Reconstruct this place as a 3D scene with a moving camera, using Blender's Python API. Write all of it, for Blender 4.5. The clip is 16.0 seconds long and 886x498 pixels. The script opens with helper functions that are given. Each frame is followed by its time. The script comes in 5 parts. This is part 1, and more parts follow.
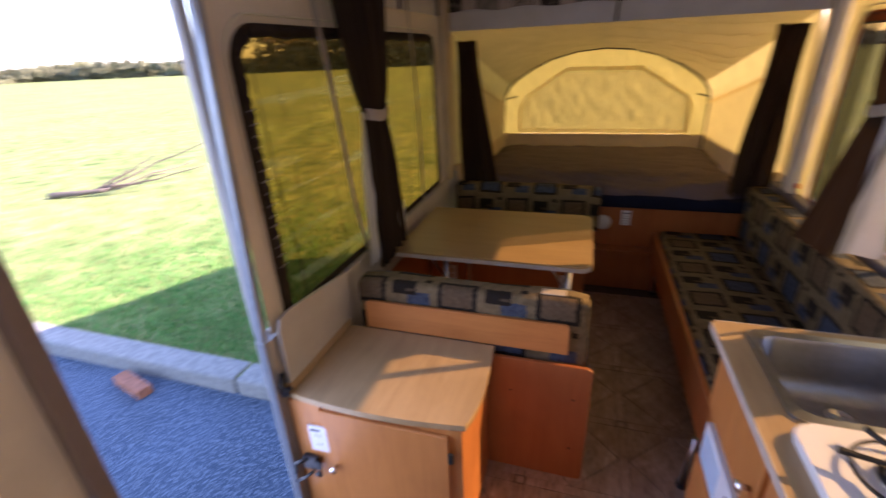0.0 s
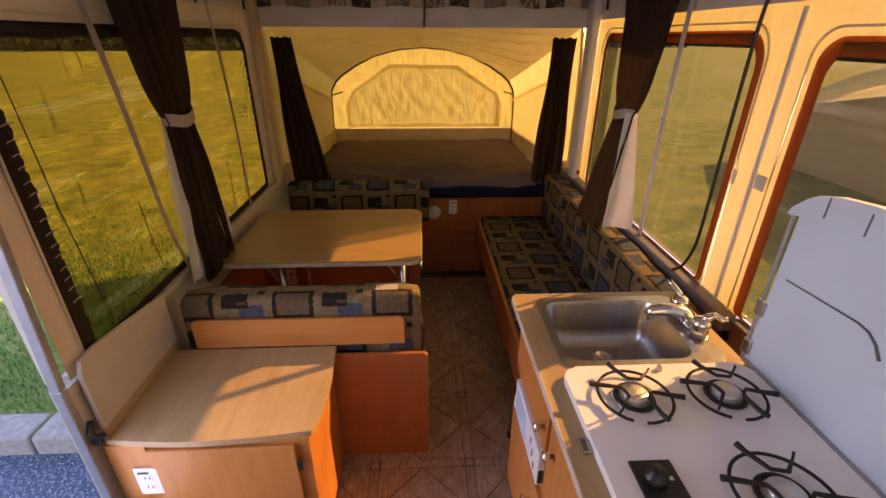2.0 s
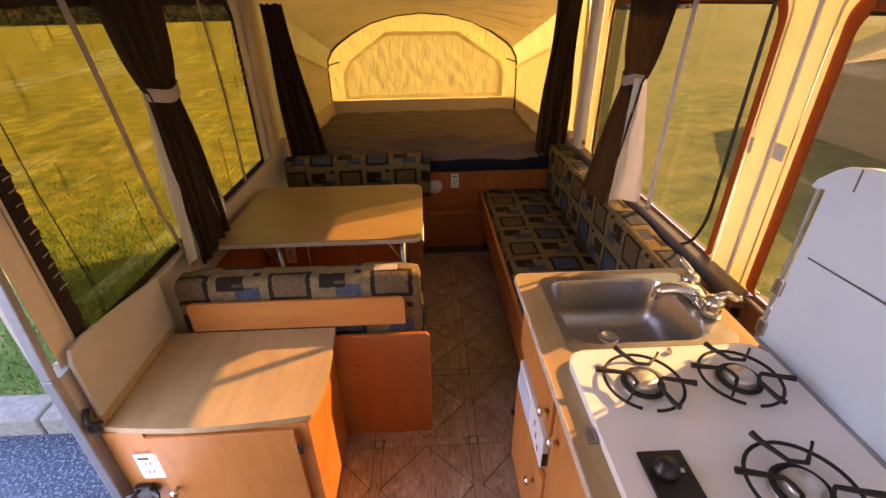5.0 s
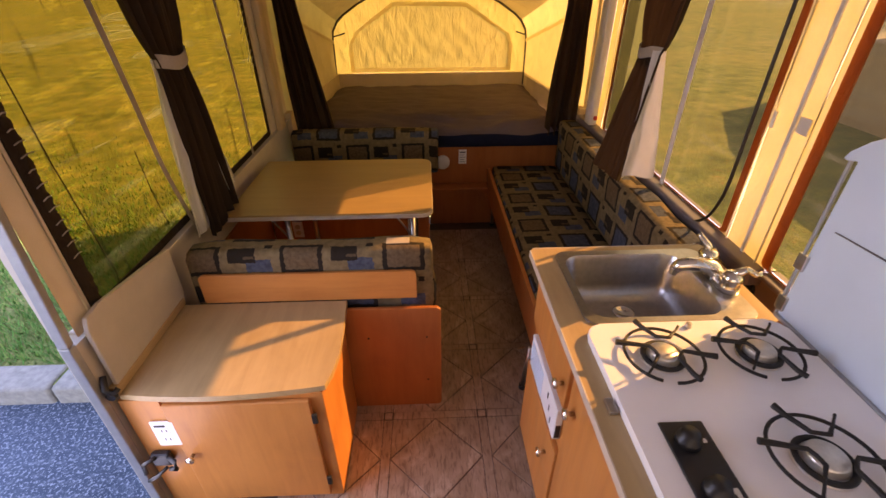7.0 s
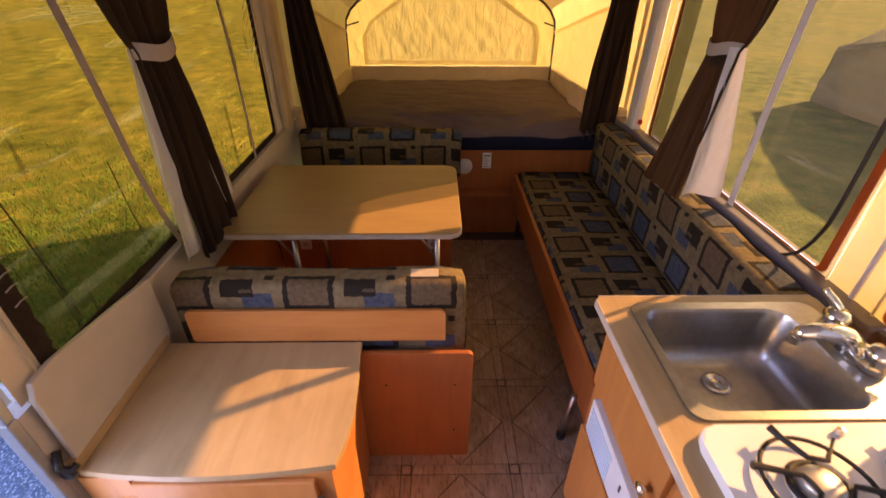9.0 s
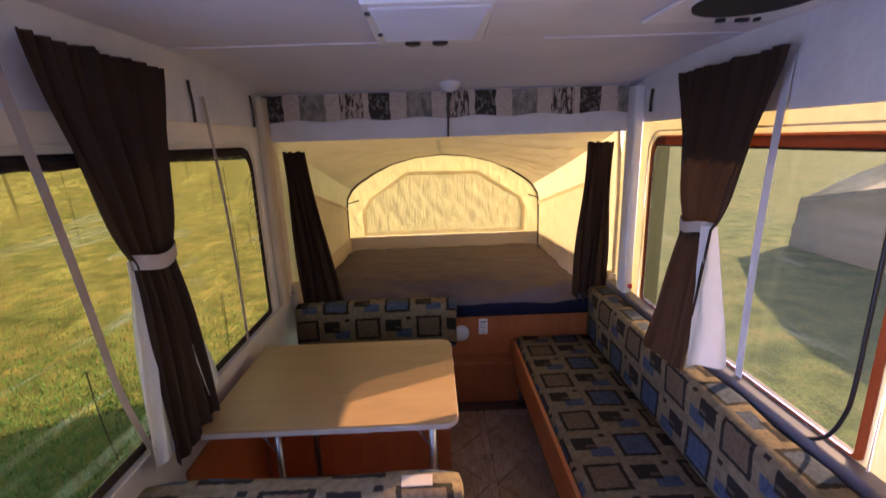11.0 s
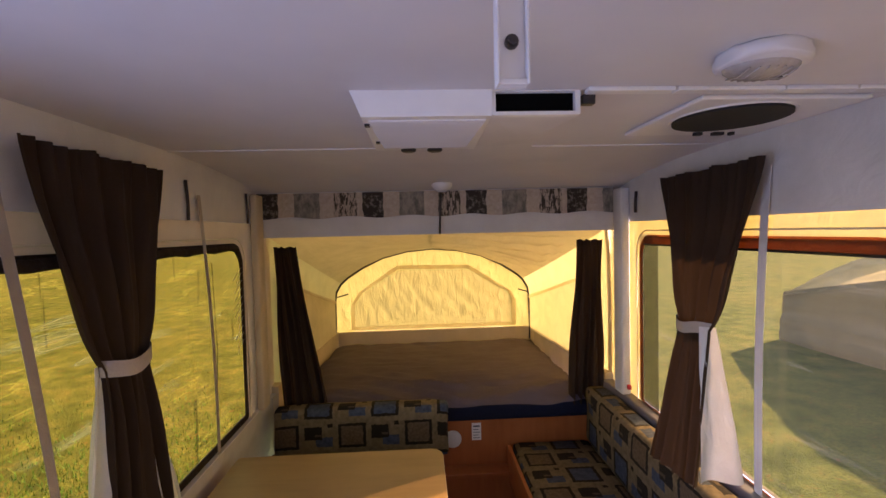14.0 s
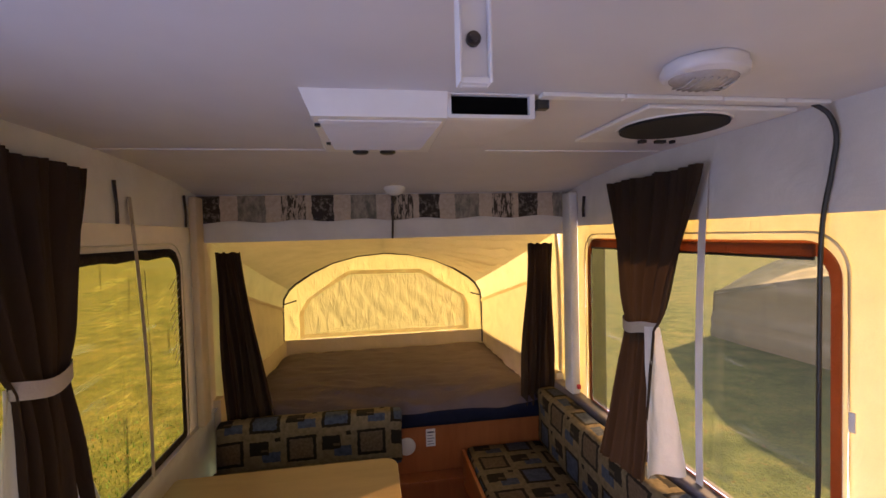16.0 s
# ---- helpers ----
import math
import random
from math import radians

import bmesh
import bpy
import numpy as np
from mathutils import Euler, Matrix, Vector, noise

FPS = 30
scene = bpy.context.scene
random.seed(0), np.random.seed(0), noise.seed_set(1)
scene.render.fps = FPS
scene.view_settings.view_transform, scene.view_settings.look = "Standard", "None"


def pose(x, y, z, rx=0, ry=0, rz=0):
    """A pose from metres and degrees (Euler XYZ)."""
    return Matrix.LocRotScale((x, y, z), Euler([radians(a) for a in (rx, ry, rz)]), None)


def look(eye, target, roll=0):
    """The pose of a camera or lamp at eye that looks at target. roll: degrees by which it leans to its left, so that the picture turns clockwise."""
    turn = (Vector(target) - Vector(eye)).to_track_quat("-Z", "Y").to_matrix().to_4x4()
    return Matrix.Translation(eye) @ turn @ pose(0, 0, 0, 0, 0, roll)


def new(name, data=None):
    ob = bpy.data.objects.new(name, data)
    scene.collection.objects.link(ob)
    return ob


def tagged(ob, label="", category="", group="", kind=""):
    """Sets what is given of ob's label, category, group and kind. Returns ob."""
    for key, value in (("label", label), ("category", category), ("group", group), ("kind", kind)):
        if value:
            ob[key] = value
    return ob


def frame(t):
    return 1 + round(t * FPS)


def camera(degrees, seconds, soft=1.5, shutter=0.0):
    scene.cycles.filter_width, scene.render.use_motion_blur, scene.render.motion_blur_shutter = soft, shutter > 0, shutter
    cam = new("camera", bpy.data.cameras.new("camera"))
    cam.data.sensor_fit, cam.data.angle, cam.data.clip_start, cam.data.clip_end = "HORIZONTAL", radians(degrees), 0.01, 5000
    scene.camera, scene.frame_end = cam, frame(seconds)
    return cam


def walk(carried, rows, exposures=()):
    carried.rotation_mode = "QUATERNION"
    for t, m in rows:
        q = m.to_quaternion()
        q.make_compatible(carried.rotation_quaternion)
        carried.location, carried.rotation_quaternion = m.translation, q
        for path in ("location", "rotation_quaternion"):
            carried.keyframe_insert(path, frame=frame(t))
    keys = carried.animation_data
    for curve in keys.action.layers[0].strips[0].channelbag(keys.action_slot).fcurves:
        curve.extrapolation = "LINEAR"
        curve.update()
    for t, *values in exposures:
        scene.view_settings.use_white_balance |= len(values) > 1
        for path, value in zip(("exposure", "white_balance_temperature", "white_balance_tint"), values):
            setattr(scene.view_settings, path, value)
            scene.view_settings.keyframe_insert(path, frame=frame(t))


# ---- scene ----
cam = camera(90.0, 16.0, 1.5, 0.5)
PATH = [
    (0, (0.135, 0.332, 1.586), (-0.439, 2.067, 0.775), -2.7),
    (0.5, (0.104, 0.339, 1.599), (0.067, 2.164, 0.783), -1.3),
    (1, (0.156, 0.32, 1.625), (0.23, 2.142, 0.804), 0.6),
    (1.5, (0.204, 0.296, 1.64), (0.293, 2.112, 0.807), 1.0),
    (2, (0.217, 0.288, 1.65), (0.303, 2.089, 0.786), 0.2),
    (2.5, (0.217, 0.304, 1.643), (0.282, 2.096, 0.758), -0.2),
    (3, (0.229, 0.312, 1.646), (0.286, 2.1, 0.751), -0.5),
    (3.5, (0.23, 0.339, 1.637), (0.286, 2.116, 0.722), -0.9),
    (4, (0.236, 0.355, 1.641), (0.297, 2.123, 0.708), -1.1),
    (6.5, (0.228, 0.343, 1.628), (0.291, 2.051, 0.589), -0.6),
    (7, (0.192, 0.354, 1.618), (0.249, 2.053, 0.563), -0.4),
    (7.5, (0.136, 0.378, 1.603), (0.201, 2.07, 0.539), 0.0),
    (8, (0.103, 0.436, 1.573), (0.173, 2.114, 0.488), 0.6),
    (8.2, (0.105, 0.486, 1.556), (0.175, 2.156, 0.457), 0.9),
    (10.3, (0.113, 0.788, 1.647), (0.081, 2.631, 0.87), -1.2),
    (10.5, (0.13, 0.777, 1.654), (0.126, 2.667, 0.999), -1.5),
    (11, (0.146, 0.739, 1.685), (0.182, 2.681, 1.207), -1.9),
    (11.5, (0.162, 0.741, 1.714), (0.216, 2.718, 1.415), -2.0),
    (12, (0.166, 0.745, 1.715), (0.237, 2.736, 1.534), -2.0),
    (12.5, (0.162, 0.744, 1.716), (0.242, 2.738, 1.58), -1.9),
    (13, (0.155, 0.752, 1.708), (0.244, 2.748, 1.613), -1.6),
    (13.5, (0.154, 0.757, 1.71), (0.246, 2.753, 1.626), -1.5),
    (14, (0.13, 0.781, 1.712), (0.232, 2.777, 1.635), -1.4),
    (14.5, (0.102, 0.795, 1.717), (0.26, 2.787, 1.648), -1.3),
    (15, (0.095, 0.815, 1.714), (0.309, 2.803, 1.649), -1.5),
    (15.5, (0.105, 0.814, 1.714), (0.386, 2.794, 1.65), -1.5),
    (16, (0.123, 0.807, 1.713), (0.443, 2.78, 1.648), -1.5),
]
walk(cam, [(t, look(eye, target, roll)) for t, eye, target, roll in PATH],
     [(0.0, 2.75, 5700, 41), (0.4, 2.55, 6400, 43), (1.0, 2.62, 7100, 47), (2.0, 2.85, 7250, 47), (2.6, 2.75, 7350, 48), (3.2, 2.95, 7350, 47), (3.6, 2.95, 7450, 47), (4.0, 3.2, 7350, 45), (6.5, 3.15, 7350, 46), (8.2, 3.0, 7550, 48), (10.3, 3.70, 4750, 51), (11.3, 3.45, 4800, 45), (12.3, 3.48, 5250, 40), (16.0, 3.38, 5600, 41)])

# ---- light ----
SUN_WAY = Vector((-1.0, -0.44, -0.60)).normalized()
world = bpy.data.worlds.new("sky")
world.use_nodes = True
scene.world = world
sky = world.node_tree.nodes.new("ShaderNodeTexSky")
sky.sky_type = 'NISHITA'
sky.sun_disc = False
sky.sun_elevation = radians(30)
sky.sun_rotation = radians(66)
world.node_tree.links.new(sky.outputs[0], world.node_tree.nodes["Background"].inputs[0])
world.node_tree.nodes["Background"].inputs[1].default_value = 0.15
sun_lamp = bpy.data.lights.new("sun", 'SUN')
sun_lamp.energy = 5.0
sun_lamp.angle = radians(0.6)
sun_lamp.color = (1.0, 0.80, 0.58)
sun = new("sun", sun_lamp)
sun.matrix_world = look(Vector((0.3, 1.5, 1)) - 30 * SUN_WAY, (0.3, 1.5, 1))

# added fill lamp at the rear, out of view, where a window is assumed
rear_lamp = bpy.data.lights.new("rear_fill_light", 'AREA')
rear_lamp.shape = 'RECTANGLE'
rear_lamp.size, rear_lamp.size_y = 1.7, 0.85
rear_lamp.energy = 0.52
rear_lamp.color = (0.86, 0.90, 1.0)
rear_light = new("rear_fill_light", rear_lamp)
rear_light.matrix_world = look((0.26, -0.72, 1.36), (0.26, 3.0, 1.30))

# bluish lamp just inside the doorway, added on top of the sky's own light
door_lamp = bpy.data.lights.new("doorway_fill_light", 'AREA')
door_lamp.shape = 'RECTANGLE'
door_lamp.size, door_lamp.size_y = 0.48, 1.75
door_lamp.energy = 0.8
door_lamp.color = (0.68, 0.82, 1.0)
door_light = new("doorway_fill_light", door_lamp)
door_light.matrix_world = look((-0.735, 0.99, 0.98), (1.0, 0.99, 0.98), 0)

# ---- materials ----
class Mat:
    """A node material and short ways to wire it."""

    def __init__(self, name, rough=0.6, metal=0.0, spec=0.5):
        self.m = bpy.data.materials.new(name)
        self.m.use_nodes = True
        self.nt = self.m.node_tree
        self.bsdf = self.nt.nodes["Principled BSDF"]
        self.bsdf.inputs["Roughness"].default_value = rough
        self.bsdf.inputs["Metallic"].default_value = metal
        self.bsdf.inputs["Specular IOR Level"].default_value = spec
        self.co = self.nt.nodes.new("ShaderNodeTexCoord").outputs["Object"]

    def put(self, socket, value):
        if isinstance(value, bpy.types.NodeSocket):
            self.nt.links.new(value, socket)
        elif isinstance(value, (tuple, list)) and len(value) == 3 and socket.type == 'RGBA':
            socket.default_value = (*value, 1)
        else:
            socket.default_value = value

    def op(self, kind, a, b=0.0, c=0.0):
        n = self.nt.nodes.new("ShaderNodeMath")
        n.operation = kind
        for s, v in zip(n.inputs, (a, b, c)):
            self.put(s, v)
        return n.outputs[0]

    def noise(self, scale, detail=4.0, stretch=(1, 1, 1), rough=0.55, warp=0.0):
        mp = self.nt.nodes.new("ShaderNodeMapping")
        mp.inputs["Scale"].default_value = stretch
        self.put(mp.inputs["Vector"], self.co)
        n = self.nt.nodes.new("ShaderNodeTexNoise")
        self.put(n.inputs["Vector"], mp.outputs[0])
        n.inputs["Scale"].default_value = scale
        n.inputs["Detail"].default_value = detail
        n.inputs["Roughness"].default_value = rough
        n.inputs["Distortion"].default_value = warp
        return n.outputs["Fac"]

    def ramp(self, fac, *stops):
        n = self.nt.nodes.new("ShaderNodeValToRGB")
        self.put(n.inputs[0], fac)
        el = n.color_ramp.elements
        while len(el) < len(stops):
            el.new(0.5)
        for e, (p, c) in zip(el, stops):
            e.position = p
            e.color = (*c, 1) if isinstance(c, tuple) else (c, c, c, 1)
        return n.outputs[0]

    def mix(self, fac, a, b, how='MIX'):
        n = self.nt.nodes.new("ShaderNodeMix")
        n.data_type = 'RGBA'
        n.blend_type = how
        self.put(n.inputs[0], fac)
        self.put(n.inputs[6], a)
        self.put(n.inputs[7], b)
        return n.outputs[2]

    def base(self, c):
        self.put(self.bsdf.inputs["Base Color"], c)
        return self

    def bump(self, height, strength=0.3, distance=0.01):
        n = self.nt.nodes.new("ShaderNodeBump")
        n.inputs["Strength"].default_value = strength
        n.inputs["Distance"].default_value = distance
        self.put(n.inputs["Height"], height)
        self.put(self.bsdf.inputs["Normal"], n.outputs[0])
        return n.outputs[0]

    def axis(self, i):
        n = self.nt.nodes.new("ShaderNodeSeparateXYZ")
        self.put(n.inputs[0], self.co)
        return n.outputs[i]

    def random(self):
        return self.nt.nodes.new("ShaderNodeObjectInfo").outputs["Random"]


def plain(name, c, rough=0.5, metal=0.0, vary=0.12, scale=30.0, bump=0.05, spec=0.5):
    m = Mat(name, rough, metal, spec)
    dark = tuple(v * (1 - vary) for v in c)
    light = tuple(min(1.0, v * (1 + vary)) for v in c)
    n = m.noise(scale, 5)
    m.base(m.ramp(n, (0.3, dark), (0.7, light)))
    if bump:
        m.bump(n, bump, 0.004)
    return m.m


def wood(name, dark, light, along=2, rough=0.38):
    """Laminate with a stretched grain along one axis."""
    m = Mat(name, rough)
    st = [8, 8, 8]
    st[along] = 0.9
    g = m.noise(3.0, 6, st, 0.6, 0.6)
    st2 = [60, 60, 60]
    st2[along] = 2.5
    f = m.noise(4.0, 3, st2)
    blot = m.noise(4.5, 5, (1, 1, 1), 0.6, 0.8)
    a = m.ramp(g, (0.3, dark), (0.72, light))
    b = m.mix(m.ramp(f, (0.35, 0.0), (0.7, 0.09)), a, tuple(v * 0.72 for v in dark))
    m.base(m.mix(m.ramp(blot, (0.35, 0.0), (0.68, 0.5)), b, tuple(v * 1.1 for v in light)))
    m.bump(f, 0.06, 0.002)
    m.put(m.bsdf.inputs["Roughness"], m.ramp(blot, (0.2, rough - 0.06), (0.8, rough + 0.12)))
    return m.m


def cloth(name, c, through_share=0.0, through_c=None, crease=0.5, scale=9.0, stretch=(1, 1, 1), rough=0.9):
    """Woven cloth; a share of the light passes through."""
    m = Mat(name, rough, 0, 0.15)
    weave = m.noise(420, 2)
    fold = m.noise(scale, 4, stretch, 0.5, 0.8)
    tone = m.ramp(m.noise(5, 4), (0.3, tuple(v * 0.86 for v in c)), (0.7, tuple(min(1, v * 1.06) for v in c)))
    tone = m.mix(m.ramp(weave, (0.4, 0.0), (0.6, 0.16)), tone, tuple(v * 0.7 for v in c))
    m.base(tone)
    normal = m.bump(m.op('ADD', m.op('MULTIPLY', fold, 1.0), m.op('MULTIPLY', weave, 0.03)), crease, 0.03)
    if through_share:
        tr = m.nt.nodes.new("ShaderNodeBsdfTranslucent")
        m.put(tr.inputs[0], m.mix(m.ramp(fold, (0.3, 0.0), (0.75, 0.4)), through_c, tuple(v * 0.72 for v in through_c)))
        m.put(tr.inputs[1], normal)
        mx = m.nt.nodes.new("ShaderNodeMixShader")
        mx.inputs[0].default_value = through_share
        m.nt.links.new(m.bsdf.outputs[0], mx.inputs[1])
        m.nt.links.new(tr.outputs[0], mx.inputs[2])
        m.nt.links.new(mx.outputs[0], m.nt.nodes["Material Output"].inputs[0])
    return m.m


def vinyl(name, tint, haze=0.02, milky=0.012, milk=(0.42, 0.31, 0.09), sheen=0.03, crease=0.15):
    """Clear soft window sheet over a fly screen: tinted, a little wrinkled and hazy."""
    m = Mat(name)
    soft = m.noise(2.0, 3, (1, 1.0, 0.7), 0.5, 0.8)
    mpc = m.nt.nodes.new("ShaderNodeMapping")
    mpc.inputs["Rotation"].default_value = (radians(14), 0, 0)
    mpc.inputs["Scale"].default_value = (1, 0.45, 6.5)
    m.put(mpc.inputs["Vector"], m.co)
    cn = m.nt.nodes.new("ShaderNodeTexNoise")
    m.put(cn.inputs["Vector"], mpc.outputs[0])
    cn.inputs["Scale"].default_value = 2.4
    cn.inputs["Detail"].default_value = 3
    cn.inputs["Distortion"].default_value = 0.35
    line = m.ramp(cn.outputs["Fac"], (0.57, 0.0), (0.60, 0.8), (0.62, 0.25), (0.66, 1.0), (0.70, 0.3))
    fold = m.op('MULTIPLY', line, m.ramp(m.noise(3.2, 3, (1, 1, 1), 0.5, 0.5), (0.42, 0.05), (0.62, 1.0)))
    nb = m.bump(m.op('ADD', soft, m.op('MULTIPLY', fold, 0.12)), 0.25, 0.03)
    tr = m.nt.nodes.new("ShaderNodeBsdfTransparent")
    see = m.mix(m.ramp(soft, (0.3, 0.0), (0.7, 0.3)), tint, tuple(v * 0.8 for v in tint))
    # crease glints, dark streaks and reflection blotches are painted into the tint
    streak = m.ramp(m.noise(2.2, 4, (1, 1.5, 15.0), 0.6, 0.5), (0.54, 0.0), (0.565, 1.0), (0.585, 0.15), (0.62, 0.0), (0.64, 0.9), (0.66, 0.1))
    pale = m.op('MULTIPLY', streak, m.ramp(m.noise(2.4, 2, (1, 1.2, 0.8)), (0.42, 0.0), (0.60, 1.0)))
    see = m.mix(m.op('MULTIPLY', pale, crease), see, tuple(min(1.0, v * 1.9) for v in tint))
    crimp = m.ramp(m.noise(2.6, 3, (1, 7.0, 0.55), 0.55, 0.5), (0.63, 0.0), (0.66, 1.0), (0.70, 0.2))
    see = m.mix(m.op('MULTIPLY', crimp, crease), see, tuple(v * 0.35 for v in tint))
    blot = m.ramp(m.noise(5.0, 3, (1, 0.7, 1.8), 0.5, 0.6), (0.40, 0.0), (0.65, 0.45))
    see = m.mix(m.op('MULTIPLY', blot, crease), see, tuple(v * 0.62 for v in tint))
    m.put(tr.inputs[0], see)
    gl = m.nt.nodes.new("ShaderNodeBsdfGlossy")
    gl.inputs["Roughness"].default_value = 0.16
    gl.inputs["Color"].default_value = (0.5, 0.5, 0.5, 1)
    m.put(gl.inputs["Normal"], nb)
    hz = m.nt.nodes.new("ShaderNodeBsdfTranslucent")
    hz.inputs[0].default_value = (*milk, 1)
    a = m.nt.nodes.new("ShaderNodeMixShader")
    m.put(a.inputs[0], m.op('ADD', m.op('MULTIPLY', fold, haze), milky))
    m.nt.links.new(tr.outputs[0], a.inputs[1])
    m.nt.links.new(hz.outputs[0], a.inputs[2])
    b = m.nt.nodes.new("ShaderNodeMixShader")
    m.put(b.inputs[0], m.op('ADD', m.op('MULTIPLY', fold, sheen), 0.025))
    m.nt.links.new(a.outputs[0], b.inputs[1])
    m.nt.links.new(gl.outputs[0], b.inputs[2])
    m.nt.links.new(b.outputs[0], m.nt.nodes["Material Output"].inputs[0])
    return m.m


def upholstery(name, iu, iv, cell=0.185):
    """Tan jacquard: framed squares in turn with dark and blue-grey blocks, printed along two axes."""
    m = Mat(name, 0.88, 0, 0.2)
    pu = m.axis(iu) if isinstance(iu, int) else m.op('ADD', m.axis(iu[0]), m.axis(iu[1]))
    pv = m.axis(iv) if isinstance(iv, int) else m.op('ADD', m.axis(iv[0]), m.axis(iv[1]))
    u, v = m.op('DIVIDE', pu, cell), m.op('DIVIDE', pv, cell * 0.92)
    col, row = m.op('FLOOR', u), m.op('FLOOR', v)
    odd = m.op('FLOORED_MODULO', m.op('ADD', col, row), 2.0)
    blue_row = m.op('FLOORED_MODULO', row, 2.0)
    fa, fb = m.op('SUBTRACT', m.op('FRACT', u), 0.5), m.op('SUBTRACT', m.op('FRACT', v), 0.5)
    wob = m.op('MULTIPLY', m.op('SUBTRACT', m.noise(60, 3), 0.5), 0.09)

    def block(a0, b0, ha, hb):
        """Mask of a block with a wandering edge."""
        da = m.op('SUBTRACT', m.op('ABSOLUTE', m.op('SUBTRACT', fa, a0)), ha)
        db = m.op('SUBTRACT', m.op('ABSOLUTE', m.op('SUBTRACT', fb, b0)), hb)
        return m.op('LESS_THAN', m.op('ADD', m.op('MAXIMUM', da, db), wob), 0.0)

    tan = m.ramp(m.noise(40, 4), (0.3, (0.125, 0.092, 0.047)), (0.7, (0.205, 0.154, 0.082)))
    slate = m.ramp(m.noise(55, 3), (0.35, (0.040, 0.049, 0.076)), (0.65, (0.068, 0.082, 0.115)))
    dark = (0.020, 0.015, 0.011)
    motif = m.mix(block(0.16, -0.20, 0.25, 0.16), tan, slate)
    motif = m.mix(block(-0.16, 0.10, 0.26, 0.22), motif, dark)
    motif = m.mix(block(-0.02, 0.02, 0.10, 0.04), motif, (0.085, 0.060, 0.034))
    motif = m.mix(block(0.34, 0.36, 0.07, 0.06), motif, dark)
    fill = m.mix(blue_row, m.ramp(m.noise(70, 3), (0.35, (0.095, 0.062, 0.034)), (0.65, (0.140, 0.098, 0.055))), slate)
    framed = m.mix(block(0, 0, 0.415, 0.405), tan, dark)
    framed = m.mix(block(0, 0, 0.325, 0.315), framed, fill)
    m.base(m.mix(odd, framed, motif))
    m.bump(m.op('ADD', m.noise(380, 2), m.op('MULTIPLY', m.noise(9, 3), 2.0)), 0.25, 0.006)
    return m.m


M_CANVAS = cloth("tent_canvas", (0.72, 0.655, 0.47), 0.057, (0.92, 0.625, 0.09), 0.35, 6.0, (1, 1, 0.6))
# copy of the canvas with the left wall's shade put into its tone
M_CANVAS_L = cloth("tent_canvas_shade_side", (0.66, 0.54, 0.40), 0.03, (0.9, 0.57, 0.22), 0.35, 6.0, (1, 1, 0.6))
# bed-end copies of the canvas: sunlit or dim look set by tone and translucency
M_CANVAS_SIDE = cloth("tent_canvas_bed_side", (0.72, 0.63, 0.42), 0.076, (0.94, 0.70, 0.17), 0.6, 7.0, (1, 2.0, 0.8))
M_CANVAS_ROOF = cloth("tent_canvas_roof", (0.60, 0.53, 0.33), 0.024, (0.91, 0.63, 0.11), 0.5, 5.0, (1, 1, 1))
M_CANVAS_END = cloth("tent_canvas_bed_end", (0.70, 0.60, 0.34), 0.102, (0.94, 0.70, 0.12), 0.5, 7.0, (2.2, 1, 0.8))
M_END_FLAP = cloth("tent_window_flap", (0.72, 0.62, 0.36), 0.076, (0.94, 0.71, 0.13), 0.45, 8.0, (2.2, 1, 0.7))
M_SIDE_FLAP = cloth("tent_side_flap", (0.74, 0.70, 0.58), 0.93, (1.0, 0.95, 0.82), 0.3, 8.0)
M_TAPE = cloth("cream_tape", (0.80, 0.72, 0.54), 0.75, (0.92, 0.78, 0.50), 0.2)
M_STRIP = cloth("white_canvas_strip", (0.74, 0.73, 0.72), 0.12, (0.7, 0.66, 0.6), 0.2)
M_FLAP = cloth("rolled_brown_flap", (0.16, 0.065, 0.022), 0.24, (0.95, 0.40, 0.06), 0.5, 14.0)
# same flap cloth with the left window's shade put into its colour
M_FLAP_SHADED = cloth("rolled_brown_flap_shaded", (0.035, 0.025, 0.018), 0.05, (0.2, 0.1, 0.04), 0.6, 20.0)
M_CURTAIN = cloth("brown_curtain", (0.035, 0.023, 0.015), 0.04, (0.26, 0.14, 0.07), 0.18, 14, (1, 1, 0.3))
M_LINING = cloth("white_curtain_lining", (0.66, 0.66, 0.68), 0.2, (0.7, 0.66, 0.6), 0.3, 14, (1, 1, 0.3))
M_STRAP = cloth("beige_webbing", (0.42, 0.37, 0.32), 0.15, (0.5, 0.42, 0.33), 0.2, 40)
M_POST = cloth("cream_padding", (0.60, 0.50, 0.34), 0.05, (0.7, 0.5, 0.25), 0.3, 10)
M_TIE = cloth("grey_tie_band", (0.42, 0.38, 0.34), 0, None, 0.3, 40)
M_SHEET = cloth("taupe_sheet", (0.128, 0.102, 0.122), 0, None, 1.0, 4.0, (0.7, 1.6, 1))
M_NAVY = cloth("navy_mattress_cover", (0.012, 0.014, 0.032), 0, None, 0.4, 8)
M_VINYL_L = vinyl("clear_vinyl", (0.224, 0.142, 0.024), 0.20, 0.014, (0.42, 0.31, 0.09), 0.035, 0.9)
M_VINYL_R = vinyl("clear_vinyl_sun_side", (0.190, 0.145, 0.055), 0.02, 0.006, (0.50, 0.46, 0.40))
M_SUN_STRIP = vinyl("sun_dimming_vinyl", (0.60, 0.60, 0.57), 0.02, 0.015, (0.30, 0.28, 0.16))
M_CEIL = plain("ceiling_white", (0.64, 0.63, 0.645), 0.55, 0, 0.03, 6, 0.04)
M_PLASTIC = plain("white_plastic", (0.70, 0.70, 0.70), 0.4, 0, 0.03, 20, 0.02)
